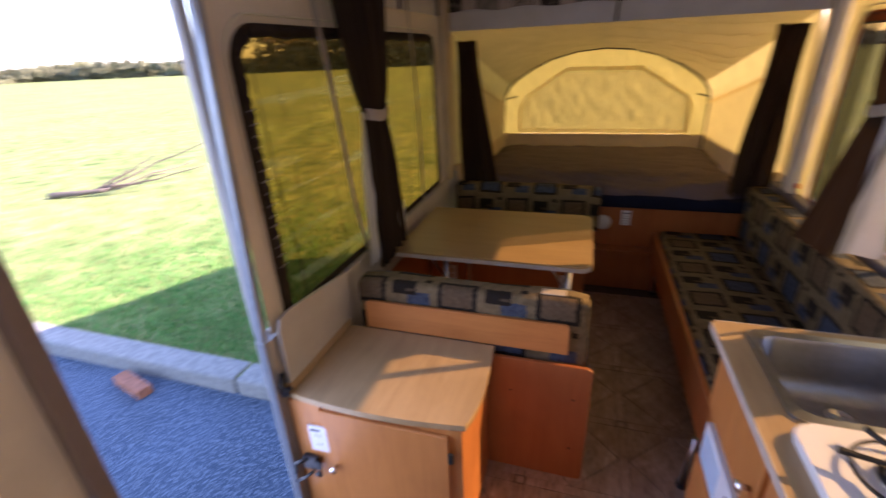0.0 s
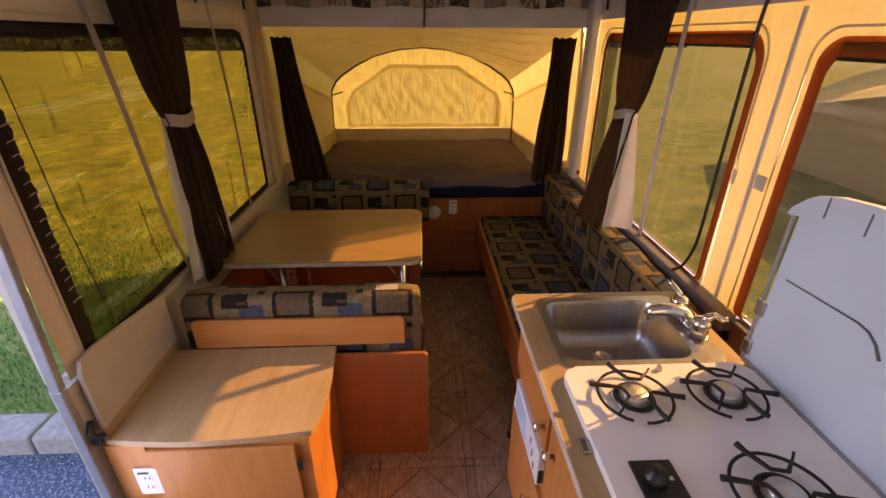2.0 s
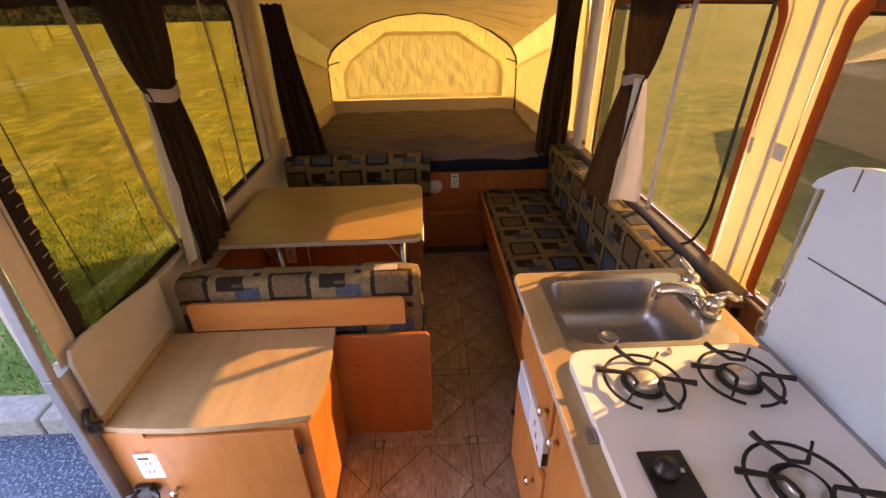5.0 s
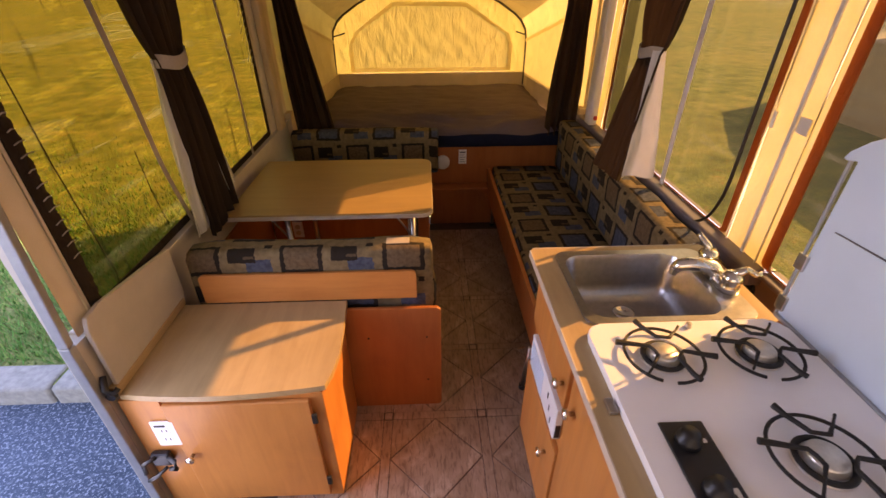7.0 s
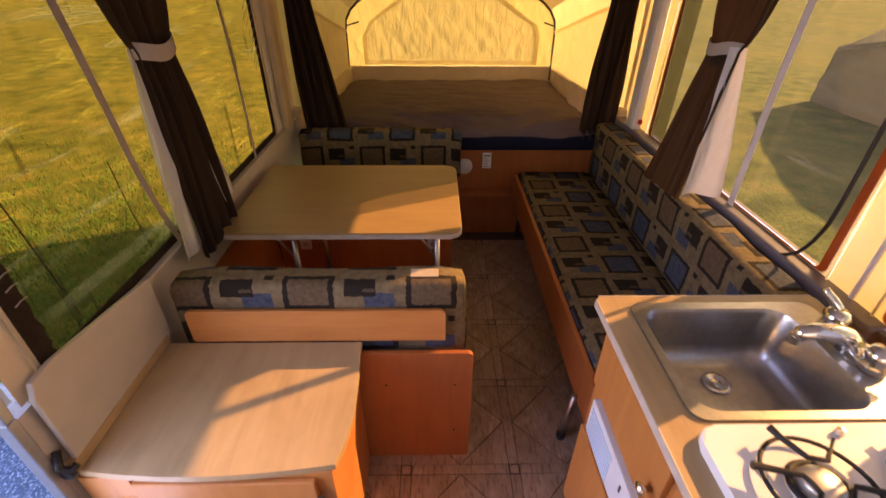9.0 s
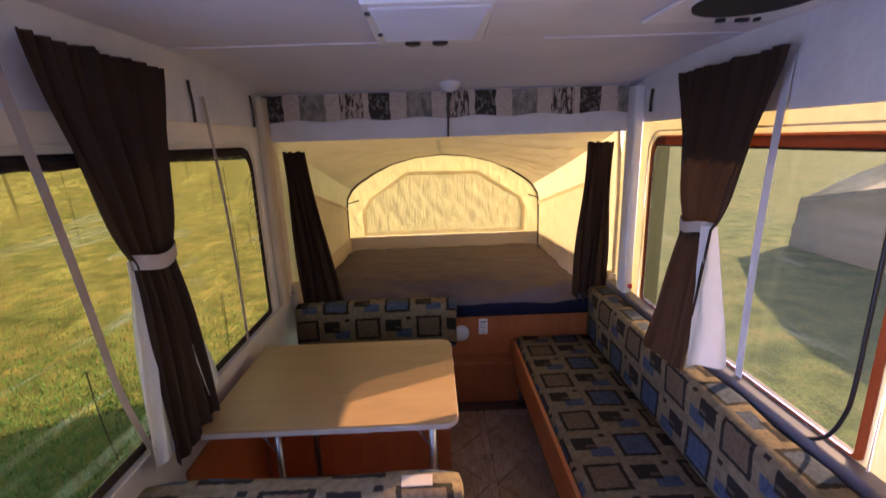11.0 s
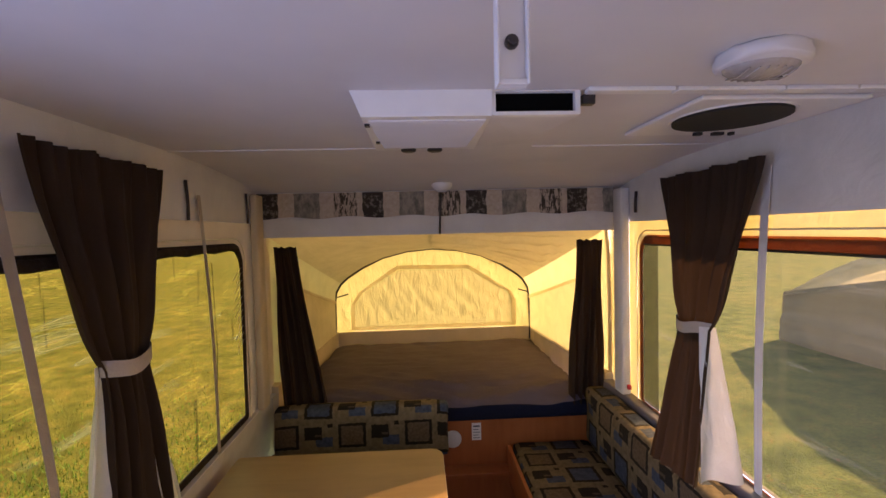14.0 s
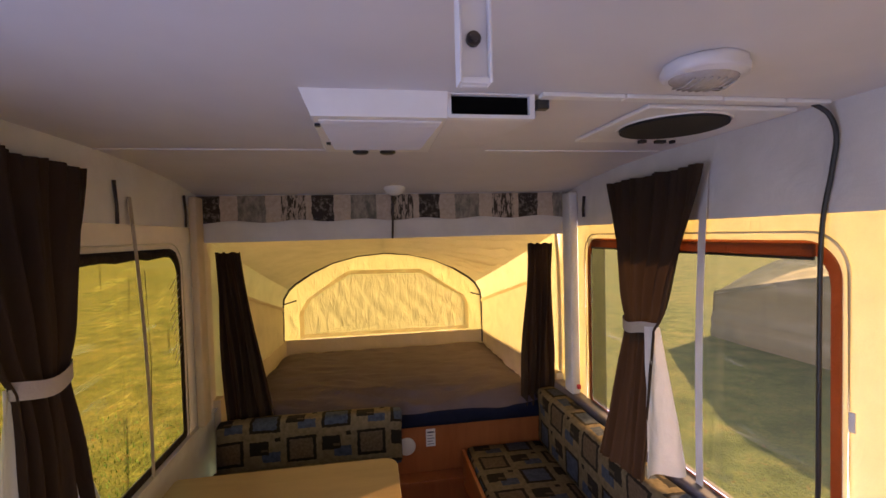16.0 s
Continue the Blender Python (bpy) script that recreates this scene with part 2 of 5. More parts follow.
M_BLACK = plain("black_plastic", (0.012, 0.012, 0.013), 0.4, 0, 0.1, 40, 0.03)
M_VOID = plain("recess_shade", (0.003, 0.003, 0.003), 0.95, 0, 0.1, 40, 0, 0.05)
M_MESH = plain("black_fan_mesh", (0.008, 0.009, 0.010), 0.8, 0, 0.3, 160, 0.3)
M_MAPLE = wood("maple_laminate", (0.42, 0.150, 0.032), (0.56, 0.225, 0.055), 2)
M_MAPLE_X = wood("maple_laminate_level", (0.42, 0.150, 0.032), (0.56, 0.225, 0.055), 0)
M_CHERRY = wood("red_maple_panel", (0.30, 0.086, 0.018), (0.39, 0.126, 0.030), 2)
M_TOP = wood("tan_laminate_top", (0.34, 0.230, 0.108), (0.46, 0.325, 0.165), 1, 0.33)
M_TABLE = wood("tan_table_top", (0.33, 0.205, 0.074), (0.40, 0.256, 0.100), 0, 0.36)
M_EDGE = plain("pale_edge_band", (0.50, 0.42, 0.33), 0.5)
M_WALLBOARD = plain("beige_wallboard", (0.50, 0.46, 0.40), 0.6, 0, 0.06, 14, 0.06)
M_GREYBOARD = plain("grey_brown_wallboard", (0.20, 0.15, 0.125), 0.55, 0, 0.1, 14, 0.06)
M_ALU = plain("grey_aluminium", (0.34, 0.36, 0.38), 0.45, 0.5, 0.08, 30, 0.05)
M_SILL = plain("mauve_grey_sill", (0.165, 0.145, 0.165), 0.4, 0.1, 0.08, 20, 0.05)
M_CHROME = plain("chrome", (0.80, 0.79, 0.77), 0.12, 1.0, 0.03, 50, 0.01)
M_STEEL = plain("brushed_steel", (0.46, 0.45, 0.44), 0.30, 1.0, 0.1, 60, 0.05)
M_ENAMEL = plain("white_enamel", (0.86, 0.85, 0.85), 0.22, 0, 0.03, 8, 0.01)
# white cover; the doorway's blue light is put into its colour
M_COVER = plain("white_cover_blue_lit", (0.57, 0.69, 0.82), 0.42, 0, 0.03, 8, 0.02)
M_CAP = plain("pale_burner_metal", (0.66, 0.63, 0.58), 0.36, 0.7, 0.12, 70, 0.05)
M_IRON = plain("black_iron", (0.010, 0.0095, 0.009), 0.62, 0.1, 0.3, 90, 0.15)
M_SEATFAB = upholstery("seat_upholstery", (0, 2), 1)
M_BACKFAB = upholstery("back_upholstery", 1, (0, 2))
M_BOLFAB = upholstery("bolster_upholstery", 0, (1, 2))
# near-black brown of the sofa base and the galley plinth
M_UNDERSIDE = plain("dark_underside", (0.03, 0.022, 0.018), 0.8)
M_GROUT = plain("brown_joint", (0.085, 0.056, 0.038), 0.7, 0, 0.2, 30, 0.1)
M_PAPER = plain("white_label", (0.8, 0.79, 0.76), 0.6, 0, 0.02)
M_INK = plain("grey_ink", (0.12, 0.12, 0.14), 0.7)
M_RED = plain("red_tag", (0.5, 0.02, 0.03), 0.6)
M_POLE = plain("dark_tent_pole", (0.06, 0.05, 0.045), 0.4, 0.6)
M_LENS = plain("lamp_lens", (0.36, 0.33, 0.31), 0.25, 0, 0.1, 80, 0.2)


# ---- building blocks ----
def mesh_of(name, bm, smooth=False):
    me = bpy.data.meshes.new(name)
    bmesh.ops.recalc_face_normals(bm, faces=bm.faces)
    bm.to_mesh(me)
    bm.free()
    if smooth:
        for p in me.polygons:
            p.use_smooth = True
    return me


def thing(name, at, label, category, group=""):
    e = new(name)
    e.location = at
    e.empty_display_size = 0.05
    return tagged(e, label, category, group)


def part(name, bm, material, parent=None, label="", smooth=False):
    """Links a bmesh, made in world places, as one mesh under a thing or a part."""
    ob = new(name, mesh_of(name, bm, smooth))
    ob.data.materials.append(material)
    if parent is not None:
        spot = parent.location.copy() if parent.parent is None else Vector()
        ob.parent = parent
        ob.matrix_parent_inverse = Matrix.Translation(-spot)
    if label:
        ob["label"] = label
    return ob


def solo(name, bm, material, label, category, kind="", smooth=False, group=""):
    ob = part(name, bm, material, None, "", smooth)
    return tagged(ob, label, category, group, kind)


def box(x0, x1, y0, y1, z0, z1, bevel=0.0, seg=2, bm=None):
    b = bmesh.new()
    bmesh.ops.create_cube(b, size=1)
    for v in b.verts:
        v.co = Vector(((x0 + x1) / 2 + v.co.x * (x1 - x0), (y0 + y1) / 2 + v.co.y * (y1 - y0), (z0 + z1) / 2 + v.co.z * (z1 - z0)))
    if bevel:
        bmesh.ops.bevel(b, geom=b.edges[:], offset=bevel, segments=seg, affect='EDGES', profile=0.5)
    return join(bm, b)


def join(into, b):
    if into is None:
        return b
    tmp = bpy.data.meshes.new("tmp")
    b.to_mesh(tmp)
    b.free()
    into.from_mesh(tmp)
    bpy.data.meshes.remove(tmp)
    return into


def rod(points, r, sides=10, bm=None, closed=False):
    """A round bar along points."""
    b = bmesh.new()
    rings = []
    pts = [Vector(p) for p in points]
    n = len(pts)
    for i, p in enumerate(pts):
        a = pts[(i - 1) % n] if (i or closed) else p
        c = pts[(i + 1) % n] if (i < n - 1 or closed) else p
        q = (c - a).normalized().to_track_quat('Z', 'Y')
        rr = r(i / max(1, n - 1)) if callable(r) else r
        rings.append([b.verts.new(p + q @ Vector((rr * math.cos(2 * math.pi * k / sides), rr * math.sin(2 * math.pi * k / sides), 0))) for k in range(sides)])
    for i in range(n if closed else n - 1):
        ra, rb = rings[i], rings[(i + 1) % n]
        for k in range(sides):
            b.faces.new((ra[k], ra[(k + 1) % sides], rb[(k + 1) % sides], rb[k]))
    if not closed:
        b.faces.new(rings[0])
        b.faces.new(rings[-1])
    return join(bm, b)


def lathe(profile, at, axis='Z', seg=24, bm=None):
    """Turned body: (radius, height) rows about an axis through a place."""
    b = bmesh.new()
    turn = {'Z': Matrix.Identity(3), 'X': Matrix.Rotation(radians(90), 3, 'Y'), 'Y': Matrix.Rotation(radians(-90), 3, 'X')}[axis]
    rings = []
    for r, h in profile:
        rings.append([b.verts.new(Vector(at) + turn @ Vector((max(r, 1e-4) * math.cos(2 * math.pi * k / seg), max(r, 1e-4) * math.sin(2 * math.pi * k / seg), h))) for k in range(seg)])
    for ra, rb in zip(rings, rings[1:]):
        for k in range(seg):
            b.faces.new((ra[k], ra[(k + 1) % seg], rb[(k + 1) % seg], rb[k]))
    b.faces.new(rings[0])
    b.faces.new(rings[-1])
    return join(bm, b)


def round_rect(a0, a1, b0, b1, r, n=6):
    """Corner-rounded outline; r: one radius or four (lower-left, lower-right, upper-right, upper-left)."""
    rs = r if isinstance(r, tuple) else (r,) * 4
    out = []
    for (ca, cb, s), rr in zip(((a0, b0, 180), (a1, b0, 270), (a1, b1, 0), (a0, b1, 90)), rs):
        oa, ob = ca + (rr if ca == a0 else -rr), cb + (rr if cb == b0 else -rr)
        if rr <= 0:
            out.append((ca, cb))
            continue
        for k in range(n + 1):
            t = radians(s + 90 * k / n)
            out.append((oa + rr * math.cos(t), ob + rr * math.sin(t)))
    return out


def lift(p, plane, level):
    a, b = p
    return {'x': (level, a, b), 'y': (a, level, b), 'z': (a, b, level)}[plane]


def sheet(outline, holes, plane, level, thick=0.0, bm=None):
    """A flat sheet with holes across plane x, y or z; thick: depth along the axis."""
    b = bmesh.new()
    edges = []
    for loop in (outline, *holes):
        vs = [b.verts.new(lift(p, plane, level)) for p in loop]
        edges += [b.edges.new((vs[i], vs[(i + 1) % len(vs)])) for i in range(len(vs))]
    bmesh.ops.triangle_fill(b, use_beauty=True, edges=edges)
    if thick:
        got = bmesh.ops.extrude_face_region(b, geom=b.faces[:])
        move = {'x': Vector((thick, 0, 0)), 'y': Vector((0, thick, 0)), 'z': Vector((0, 0, thick))}[plane]
        for v in got["geom"]:
            if isinstance(v, bmesh.types.BMVert):
                v.co += move
    return join(bm, b)


def slab(outline, plane, level, thick, bm=None, bevel=0.0):
    """A prism with an outline across plane x, y or z."""
    b = bmesh.new()
    low = [b.verts.new(lift(p, plane, level)) for p in outline]
    high = [b.verts.new(lift(p, plane, level + thick)) for p in outline]
    n = len(outline)
    fa, fb = b.faces.new(low), b.faces.new(high)
    rim = list(fa.edges) + list(fb.edges)
    for i in range(n):
        b.faces.new((low[i], low[(i + 1) % n], high[(i + 1) % n], high[i]))
    if bevel:
        bmesh.ops.bevel(b, geom=rim, offset=bevel, segments=2, affect='EDGES', profile=0.5)
    return join(bm, b)


def surface(fn, nu, nv, bm=None):
    """A grid surface from fn(u, v) with u, v in 0..1."""
    b = bmesh.new()
    g = [[b.verts.new(fn(i / nu, j / nv)) for j in range(nv + 1)] for i in range(nu + 1)]
    for i in range(nu):
        for j in range(nv):
            b.faces.new((g[i][j], g[i + 1][j], g[i + 1][j + 1], g[i][j + 1]))
    return join(bm, b)


def cushion(x0, x1, y0, y1, z0, z1, r=0.04, puff=0.012, seed=0.0):
    """Foam cushion: rounded box, slightly uneven."""
    b = bmesh.new()
    bmesh.ops.create_cube(b, size=1)
    bmesh.ops.subdivide_edges(b, edges=b.edges[:], cuts=9, use_grid_fill=True)
    sx, sy, sz = x1 - x0, y1 - y0, z1 - z0
    c = Vector(((x0 + x1) / 2, (y0 + y1) / 2, (z0 + z1) / 2))
    for v in b.verts:
        p = Vector((v.co.x * sx, v.co.y * sy, v.co.z * sz))
        q = Vector([max(-h / 2 + r, min(h / 2 - r, a)) for a, h in zip(p, (sx, sy, sz))])
        d = p - q
        if d.length > 1e-6:
            p = q + d.normalized() * r
        w = c + p
        w += Vector((noise.noise(w * 5 + Vector((seed, 0, 0))), noise.noise(w * 5 + Vector((0, seed, 9))), noise.noise(w * 4 + Vector((3, 0, seed))))) * puff
        v.co = w
    return b


LEFT, RIGHT, FLOOR, CEIL = -0.76, 1.28, 0.0, 2.02
REAR, BOX_END = -0.75, 3.45
SILL = 0.79

# ---- setting ----
# floor core; the printed tiles lie on it
floor = solo("floor", box(LEFT - 0.05, RIGHT + 0.05, REAR, BOX_END, -0.06, -0.004), M_GROUT, "brown stone-look vinyl floor with diamond tile joints", "floor", "structure")

# ceiling: level panel, then a run that falls to the bed end, with seams
b = bmesh.new()
prof = [(REAR, CEIL), (2.41, CEIL), (2.7, CEIL - 0.010), (3.0, CEIL - 0.035), (3.25, CEIL - 0.075), (BOX_END, CEIL - 0.09)]
for (ya, za), (yb, zb) in zip(prof, prof[1:]):
    q = [b.verts.new(p) for p in ((LEFT - 0.06, ya, za), (RIGHT + 0.06, ya, za), (RIGHT + 0.06, yb, zb), (LEFT - 0.06, yb, zb))]
    b.faces.new(q)
bmesh.ops.remove_doubles(b, verts=b.verts, dist=1e-5)
g = bmesh.ops.extrude_face_region(b, geom=b.faces[:])
for v in g["geom"]:
    if isinstance(v, bmesh.types.BMVert):
        v.co.z += 0.09
box(LEFT, 0.0, 2.40, 2.411, CEIL - 0.004, CEIL + 0.01, 0, 1, b)
box(0.55, 1.25, 2.40, 2.411, CEIL - 0.004, CEIL + 0.01, 0, 1, b)
ceiling = solo("ceiling", b, M_CEIL, "white smooth roof liner with seams", "ceiling", "structure")
solo("trim", box(RIGHT + 0.06, RIGHT + 0.10, REAR, BOX_END, 1.83, CEIL + 0.09, 0.01), M_PLASTIC, "white roof edge skirt outside the tent wall", "trim", "structure")
solo("trim", box(LEFT - 0.10, LEFT - 0.06, REAR, BOX_END, 1.83, CEIL + 0.09, 0.01), M_PLASTIC, "white roof edge skirt outside the tent wall", "trim", "structure")

# box walls below the tent
DOOR_A, DOOR_B, DOOR_TOP = 0.73, 1.25, 1.86
b = box(LEFT - 0.045, LEFT, DOOR_B, BOX_END, -0.06, SILL - 0.01)
wall_l = solo("wall_left", b, M_WALLBOARD, "beige board side wall of the camper box", "wall", "structure")
solo("wall_left_rear", box(LEFT - 0.045, LEFT, REAR, DOOR_A, -0.06, SILL - 0.01), M_WALLBOARD, "beige board side wall behind the doorway", "wall", "structure")
solo("wall_right", box(RIGHT, RIGHT + 0.045, REAR, BOX_END, -0.06, SILL - 0.02), M_GREYBOARD, "grey-brown board side wall of the camper box", "wall", "structure")
solo("wall_rear", box(LEFT - 0.045, RIGHT + 0.045, REAR - 0.04, REAR, -0.06, SILL), M_WALLBOARD, "plain beige end wall of the camper", "wall", "structure")
# rear end is out of view; its window is assumed, to let light in
REARW = round_rect(-0.62, 1.14, 0.9, 1.82, 0.06, 5)
solo("tent_wall_rear", sheet([(LEFT, SILL), (RIGHT, SILL), (RIGHT, CEIL), (LEFT, CEIL)], [REARW], 'y', REAR - 0.01), M_CANVAS, "cream canvas tent wall at the rear end", "tent wall", "structure")
solo("window_4", sheet(REARW, [], 'y', REAR - 0.015), M_VINYL_L, "assumed clear vinyl window in the unseen rear canvas", "window", "structure")
solo("trim", box(RIGHT - 0.055, RIGHT + 0.045, 1.50, BOX_END, SILL - 0.06, SILL, 0.012, 3), M_SILL, "mauve-grey sill rail behind the sofa", "sill", "structure")
solo("trim", box(RIGHT - 0.03, RIGHT + 0.045, REAR, 1.498, SILL - 0.018, SILL, 0.006), M_SILL, "mauve-grey sill rail under the window", "sill", "structure")
solo("wall_lining", box(LEFT + 0.001, LEFT + 0.012, 2.085, 2.715, 0.0, 0.58, 0.002), M_CHERRY, "red maple lining board under the dinette table", "panel", "structure")
solo("trim", box(LEFT - 0.045, LEFT + 0.02, DOOR_B + 0.05, BOX_END, SILL - 0.008, SILL, 0.003), M_WALLBOARD, "beige sill rail under the window", "sill", "structure")

# tent wall, left: canvas with one wide window, and the doorway
LW = round_rect(1.36, 3.04, SILL + 0.005, 1.682, (0.02, 0.02, 0.11, 0.11), 8)
outline = [(DOOR_B + 0.03, SILL), (3.13, SILL), (BOX_END, SILL), (BOX_END, CEIL), (REAR, CEIL), (REAR, SILL), (DOOR_A - 0.03, SILL), (DOOR_A - 0.03, DOOR_TOP), (DOOR_B + 0.03, DOOR_TOP)]
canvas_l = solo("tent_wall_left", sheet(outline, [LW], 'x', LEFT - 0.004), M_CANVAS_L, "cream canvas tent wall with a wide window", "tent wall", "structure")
window_l = solo("window_1", sheet(LW, [], 'x', LEFT - 0.012), M_VINYL_L, "wrinkled clear vinyl window in the canvas", "window", "structure")
window_l.data.polygons.foreach_set("use_smooth", [True] * len(window_l.data.polygons))

# tent wall, right: two windows with brown rolled flaps
RW1 = round_rect(1.737, 3.05, SILL + 0.005, 1.672, (0.02, 0.02, 0.10, 0.10), 8)
RW2 = round_rect(0.35, 1.53, SILL + 0.005, 1.655, (0.02, 0.02, 0.075, 0.10), 8)
outline = [(REAR, SILL), (BOX_END, SILL), (BOX_END, CEIL), (REAR, CEIL)]
canvas_r = solo("tent_wall_right", sheet(outline, [RW1, RW2], 'x', RIGHT + 0.004), M_CANVAS, "sunlit cream canvas tent wall with two windows", "tent wall", "structure")
for nm, o in (("window_2", RW1), ("window_3", RW2)):
    solo(nm, sheet(o, [], 'x', RIGHT + 0.012), M_VINYL_R, "wrinkled clear vinyl window in the sunlit canvas", "window", "structure")

# strip added over the window's far edge to dim sun reaching the table
solo("trim", box(RIGHT + 0.014, RIGHT + 0.017, 2.90, 3.06, SILL, 1.68), M_SUN_STRIP, "cloudy vinyl strip added to dim the sun on the table", "hem", "structure")

# opaque inner strips under the roof edge
solo("trim", box(RIGHT - 0.008, RIGHT - 0.002, REAR, 3.25, 1.742, CEIL), M_STRIP, "grey-white inner strip under the roof edge", "strip", "structure")
solo("trim", box(LEFT + 0.002, LEFT + 0.008, REAR, 3.25, 1.78, CEIL), M_STRIP, "grey-white inner strip under the roof edge", "strip", "structure")


def inset(o, d):
    ca = sum(p[0] for p in o) / len(o)
    cb = sum(p[1] for p in o) / len(o)
    wa = max(p[0] for p in o) - min(p[0] for p in o)
    wb = max(p[1] for p in o) - min(p[1] for p in o)
    return [(ca + (p[0] - ca) * (1 - 2 * d / wa), cb + (p[1] - cb) * (1 - 2 * d / wb)) for p in o]


def inset_top(o, d):
    """Like inset, but the foot of the outline stays."""
    z0 = min(p[1] for p in o)
    return [(a, z0 + 0.003 + (c - z0) * (1 - d / (max(p[1] for p in o) - z0))) for (a, q), (b_, c) in zip(inset(o, d), o)]


for o, dep in ((RW1, 0.024), (RW2, 0.036)):
    part("flap", sheet(o, [inset_top(o, dep)], 'x', RIGHT - 0.002, 0.006), M_FLAP, canvas_r, "sunlit brown window border")
    part("piping", rod([(RIGHT - 0.004, a, c) for a, c in inset(o, -0.022)], 0.0035, 6, None, True), M_CANVAS, canvas_r, "white piping round the window", True)
for y0, y1, zt in ((1.80, 2.99, 1.664), (0.45, 1.46, 1.642)):
    part("rolled_flap", box(RIGHT - 0.010, RIGHT + 0.002, y0, y1, zt - 0.036, zt, 0.004), M_FLAP, canvas_r, "sunlit brown flap rolled up along the window top")
    part("zip", box(RIGHT - 0.012, RIGHT - 0.004, y0, y1, zt - 0.044, zt - 0.036), M_BLACK, canvas_r, "dark zip along the flap")
part("flap", sheet(LW, [inset(LW, 0.03)], 'x', LEFT + 0.002, -0.006), M_FLAP_SHADED, canvas_l, "window border in the shaded flap colour")
part("piping", rod([(LEFT + 0.004, a, c) for a, c in inset(LW, -0.02)], 0.0035, 6, None, True), M_CANVAS, canvas_l, "pale piping round the window", True)
part("rolled_flap", rod([(LEFT + 0.012, 1.44 + 1.5 * k / 20, 1.660 + 0.004 * math.sin(k * 2.1)) for k in range(21)], 0.016, 8), M_FLAP_SHADED, canvas_l, "rolled flap along the window top, shade in its colour", True)

# ---- bed end ----
BED_END = 4.88
ARCH = [(-0.655, 0.70), (-0.655, 0.95), (-0.654, 1.10), (-0.645, 1.18), (-0.60, 1.255), (-0.54, 1.31), (-0.40, 1.40), (-0.22, 1.485), (0.0, 1.54), (0.235, 1.56),
        (0.47, 1.54), (0.69, 1.485), (0.87, 1.40), (1.01, 1.31), (1.07, 1.255), (1.115, 1.18), (1.128, 1.10), (1.13, 0.95), (1.13, 0.70)]
MOUTH = [(-0.78, 0.70), (-0.78, 1.00), (-0.78, 1.30), (-0.775, 1.55), (-0.76, 1.715), (-0.66, 1.735), (-0.45, 1.745), (-0.10, 1.75), (0.10, 1.75), (0.24, 1.75),
         (0.38, 1.75), (0.60, 1.75), (0.95, 1.745), (1.16, 1.735), (1.26, 1.715), (1.275, 1.55), (1.28, 1.30), (1.28, 1.00), (1.28, 0.70)]


def along(rows, u):
    k = min(len(rows) - 2, int(u * (len(rows) - 1)))
    f = u * (len(rows) - 1) - k
    return Vector(rows[k]).lerp(Vector(rows[k + 1]), f)


def tent_roof(u, v):
    p = along(MOUTH, u).lerp(along(ARCH, u), v)
    sag = 0.035 * math.sin(math.pi * v) * math.exp(-((u - 0.5) / 0.25) ** 2)
    hold = math.sin(math.pi * v) ** 0.7 * max(0.0, min(1.0, (0.775 - u) * 14, (u - 0.225) * 14))
    s = (u - 0.5) / 0.28
    pull = max(0.0, min(1.0, (s + 0.1) * 1.6))
    bow = v * 7.5 + 1.6 * (s - 0.55) ** 2 + 0.5 * noise.noise(Vector((u * 5, v * 4, 0)))
    crest = abs(math.sin(math.pi * bow)) ** 0.8 - 0.5
    w = hold * (0.10 * pull * crest + 0.010 * noise.noise(Vector((u * 7, v * 3, 2.0))))
    return (p.x, 3.40 + v * (BED_END - 3.40), p.y - sag + w)


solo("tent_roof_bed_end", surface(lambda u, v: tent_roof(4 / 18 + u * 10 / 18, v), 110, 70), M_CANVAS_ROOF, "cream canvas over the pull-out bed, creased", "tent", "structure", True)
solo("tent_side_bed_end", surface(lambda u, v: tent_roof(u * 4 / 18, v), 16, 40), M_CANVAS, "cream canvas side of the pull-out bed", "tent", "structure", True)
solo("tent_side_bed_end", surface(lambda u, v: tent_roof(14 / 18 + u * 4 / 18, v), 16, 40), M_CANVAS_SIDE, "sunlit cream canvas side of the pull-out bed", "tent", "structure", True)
FLAPO = [(-0.515, 0.83), (-0.515, 1.06), (-0.44, 1.18), (-0.09, 1.415), (0.57, 1.405), (0.966, 1.15), (1.0, 1.06), (1.0, 0.83)]


def crumple(p):
    """Small folds in a hanging cloth face."""
    q = Vector(p)
    return 0.026 * noise.noise(Vector((q.x * 8 + 4 * q.z, q.z * 5, 1.7))) + 0.030 * noise.noise(Vector((q.x * 15 + 6 * q.z, q.z * 6, 4.1)))


CENTRE = (0.24, 1.0)
END_LOOP = ARCH + [(0.8, 0.70), (0.235, 0.70), (-0.30, 0.70), (-0.655, 0.70)]


def inside(p, o):
    """Whether a point lies in a convex outline."""
    signs = [(o[(i + 1) % len(o)][0] - q[0]) * (p[1] - q[1]) - (o[(i + 1) % len(o)][1] - q[1]) * (p[0] - q[0]) for i, q in enumerate(o)]
    return all(s <= 0 for s in signs) or all(s >= 0 for s in signs)


def end_wall(u, v):
    """The band between the flap and the arched pole."""
    a, c = along(END_LOOP, u), Vector(CENTRE)
    lo, hi = 0.0, 1.0
    for k in range(14):
        mid = (lo + hi) / 2
        lo, hi = (mid, hi) if inside(c.lerp(a, mid), FLAPO) else (lo, mid)
    p = c.lerp(a, max(0.0, lo - 0.03)).lerp(a, v * 1.015)
    return (p.x, BED_END - 0.004 + 0.15 * crumple((p.x, 0, p.y)) * math.sin(math.pi * v), p.y)


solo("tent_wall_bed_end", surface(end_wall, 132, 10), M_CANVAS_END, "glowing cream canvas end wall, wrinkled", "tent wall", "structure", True)


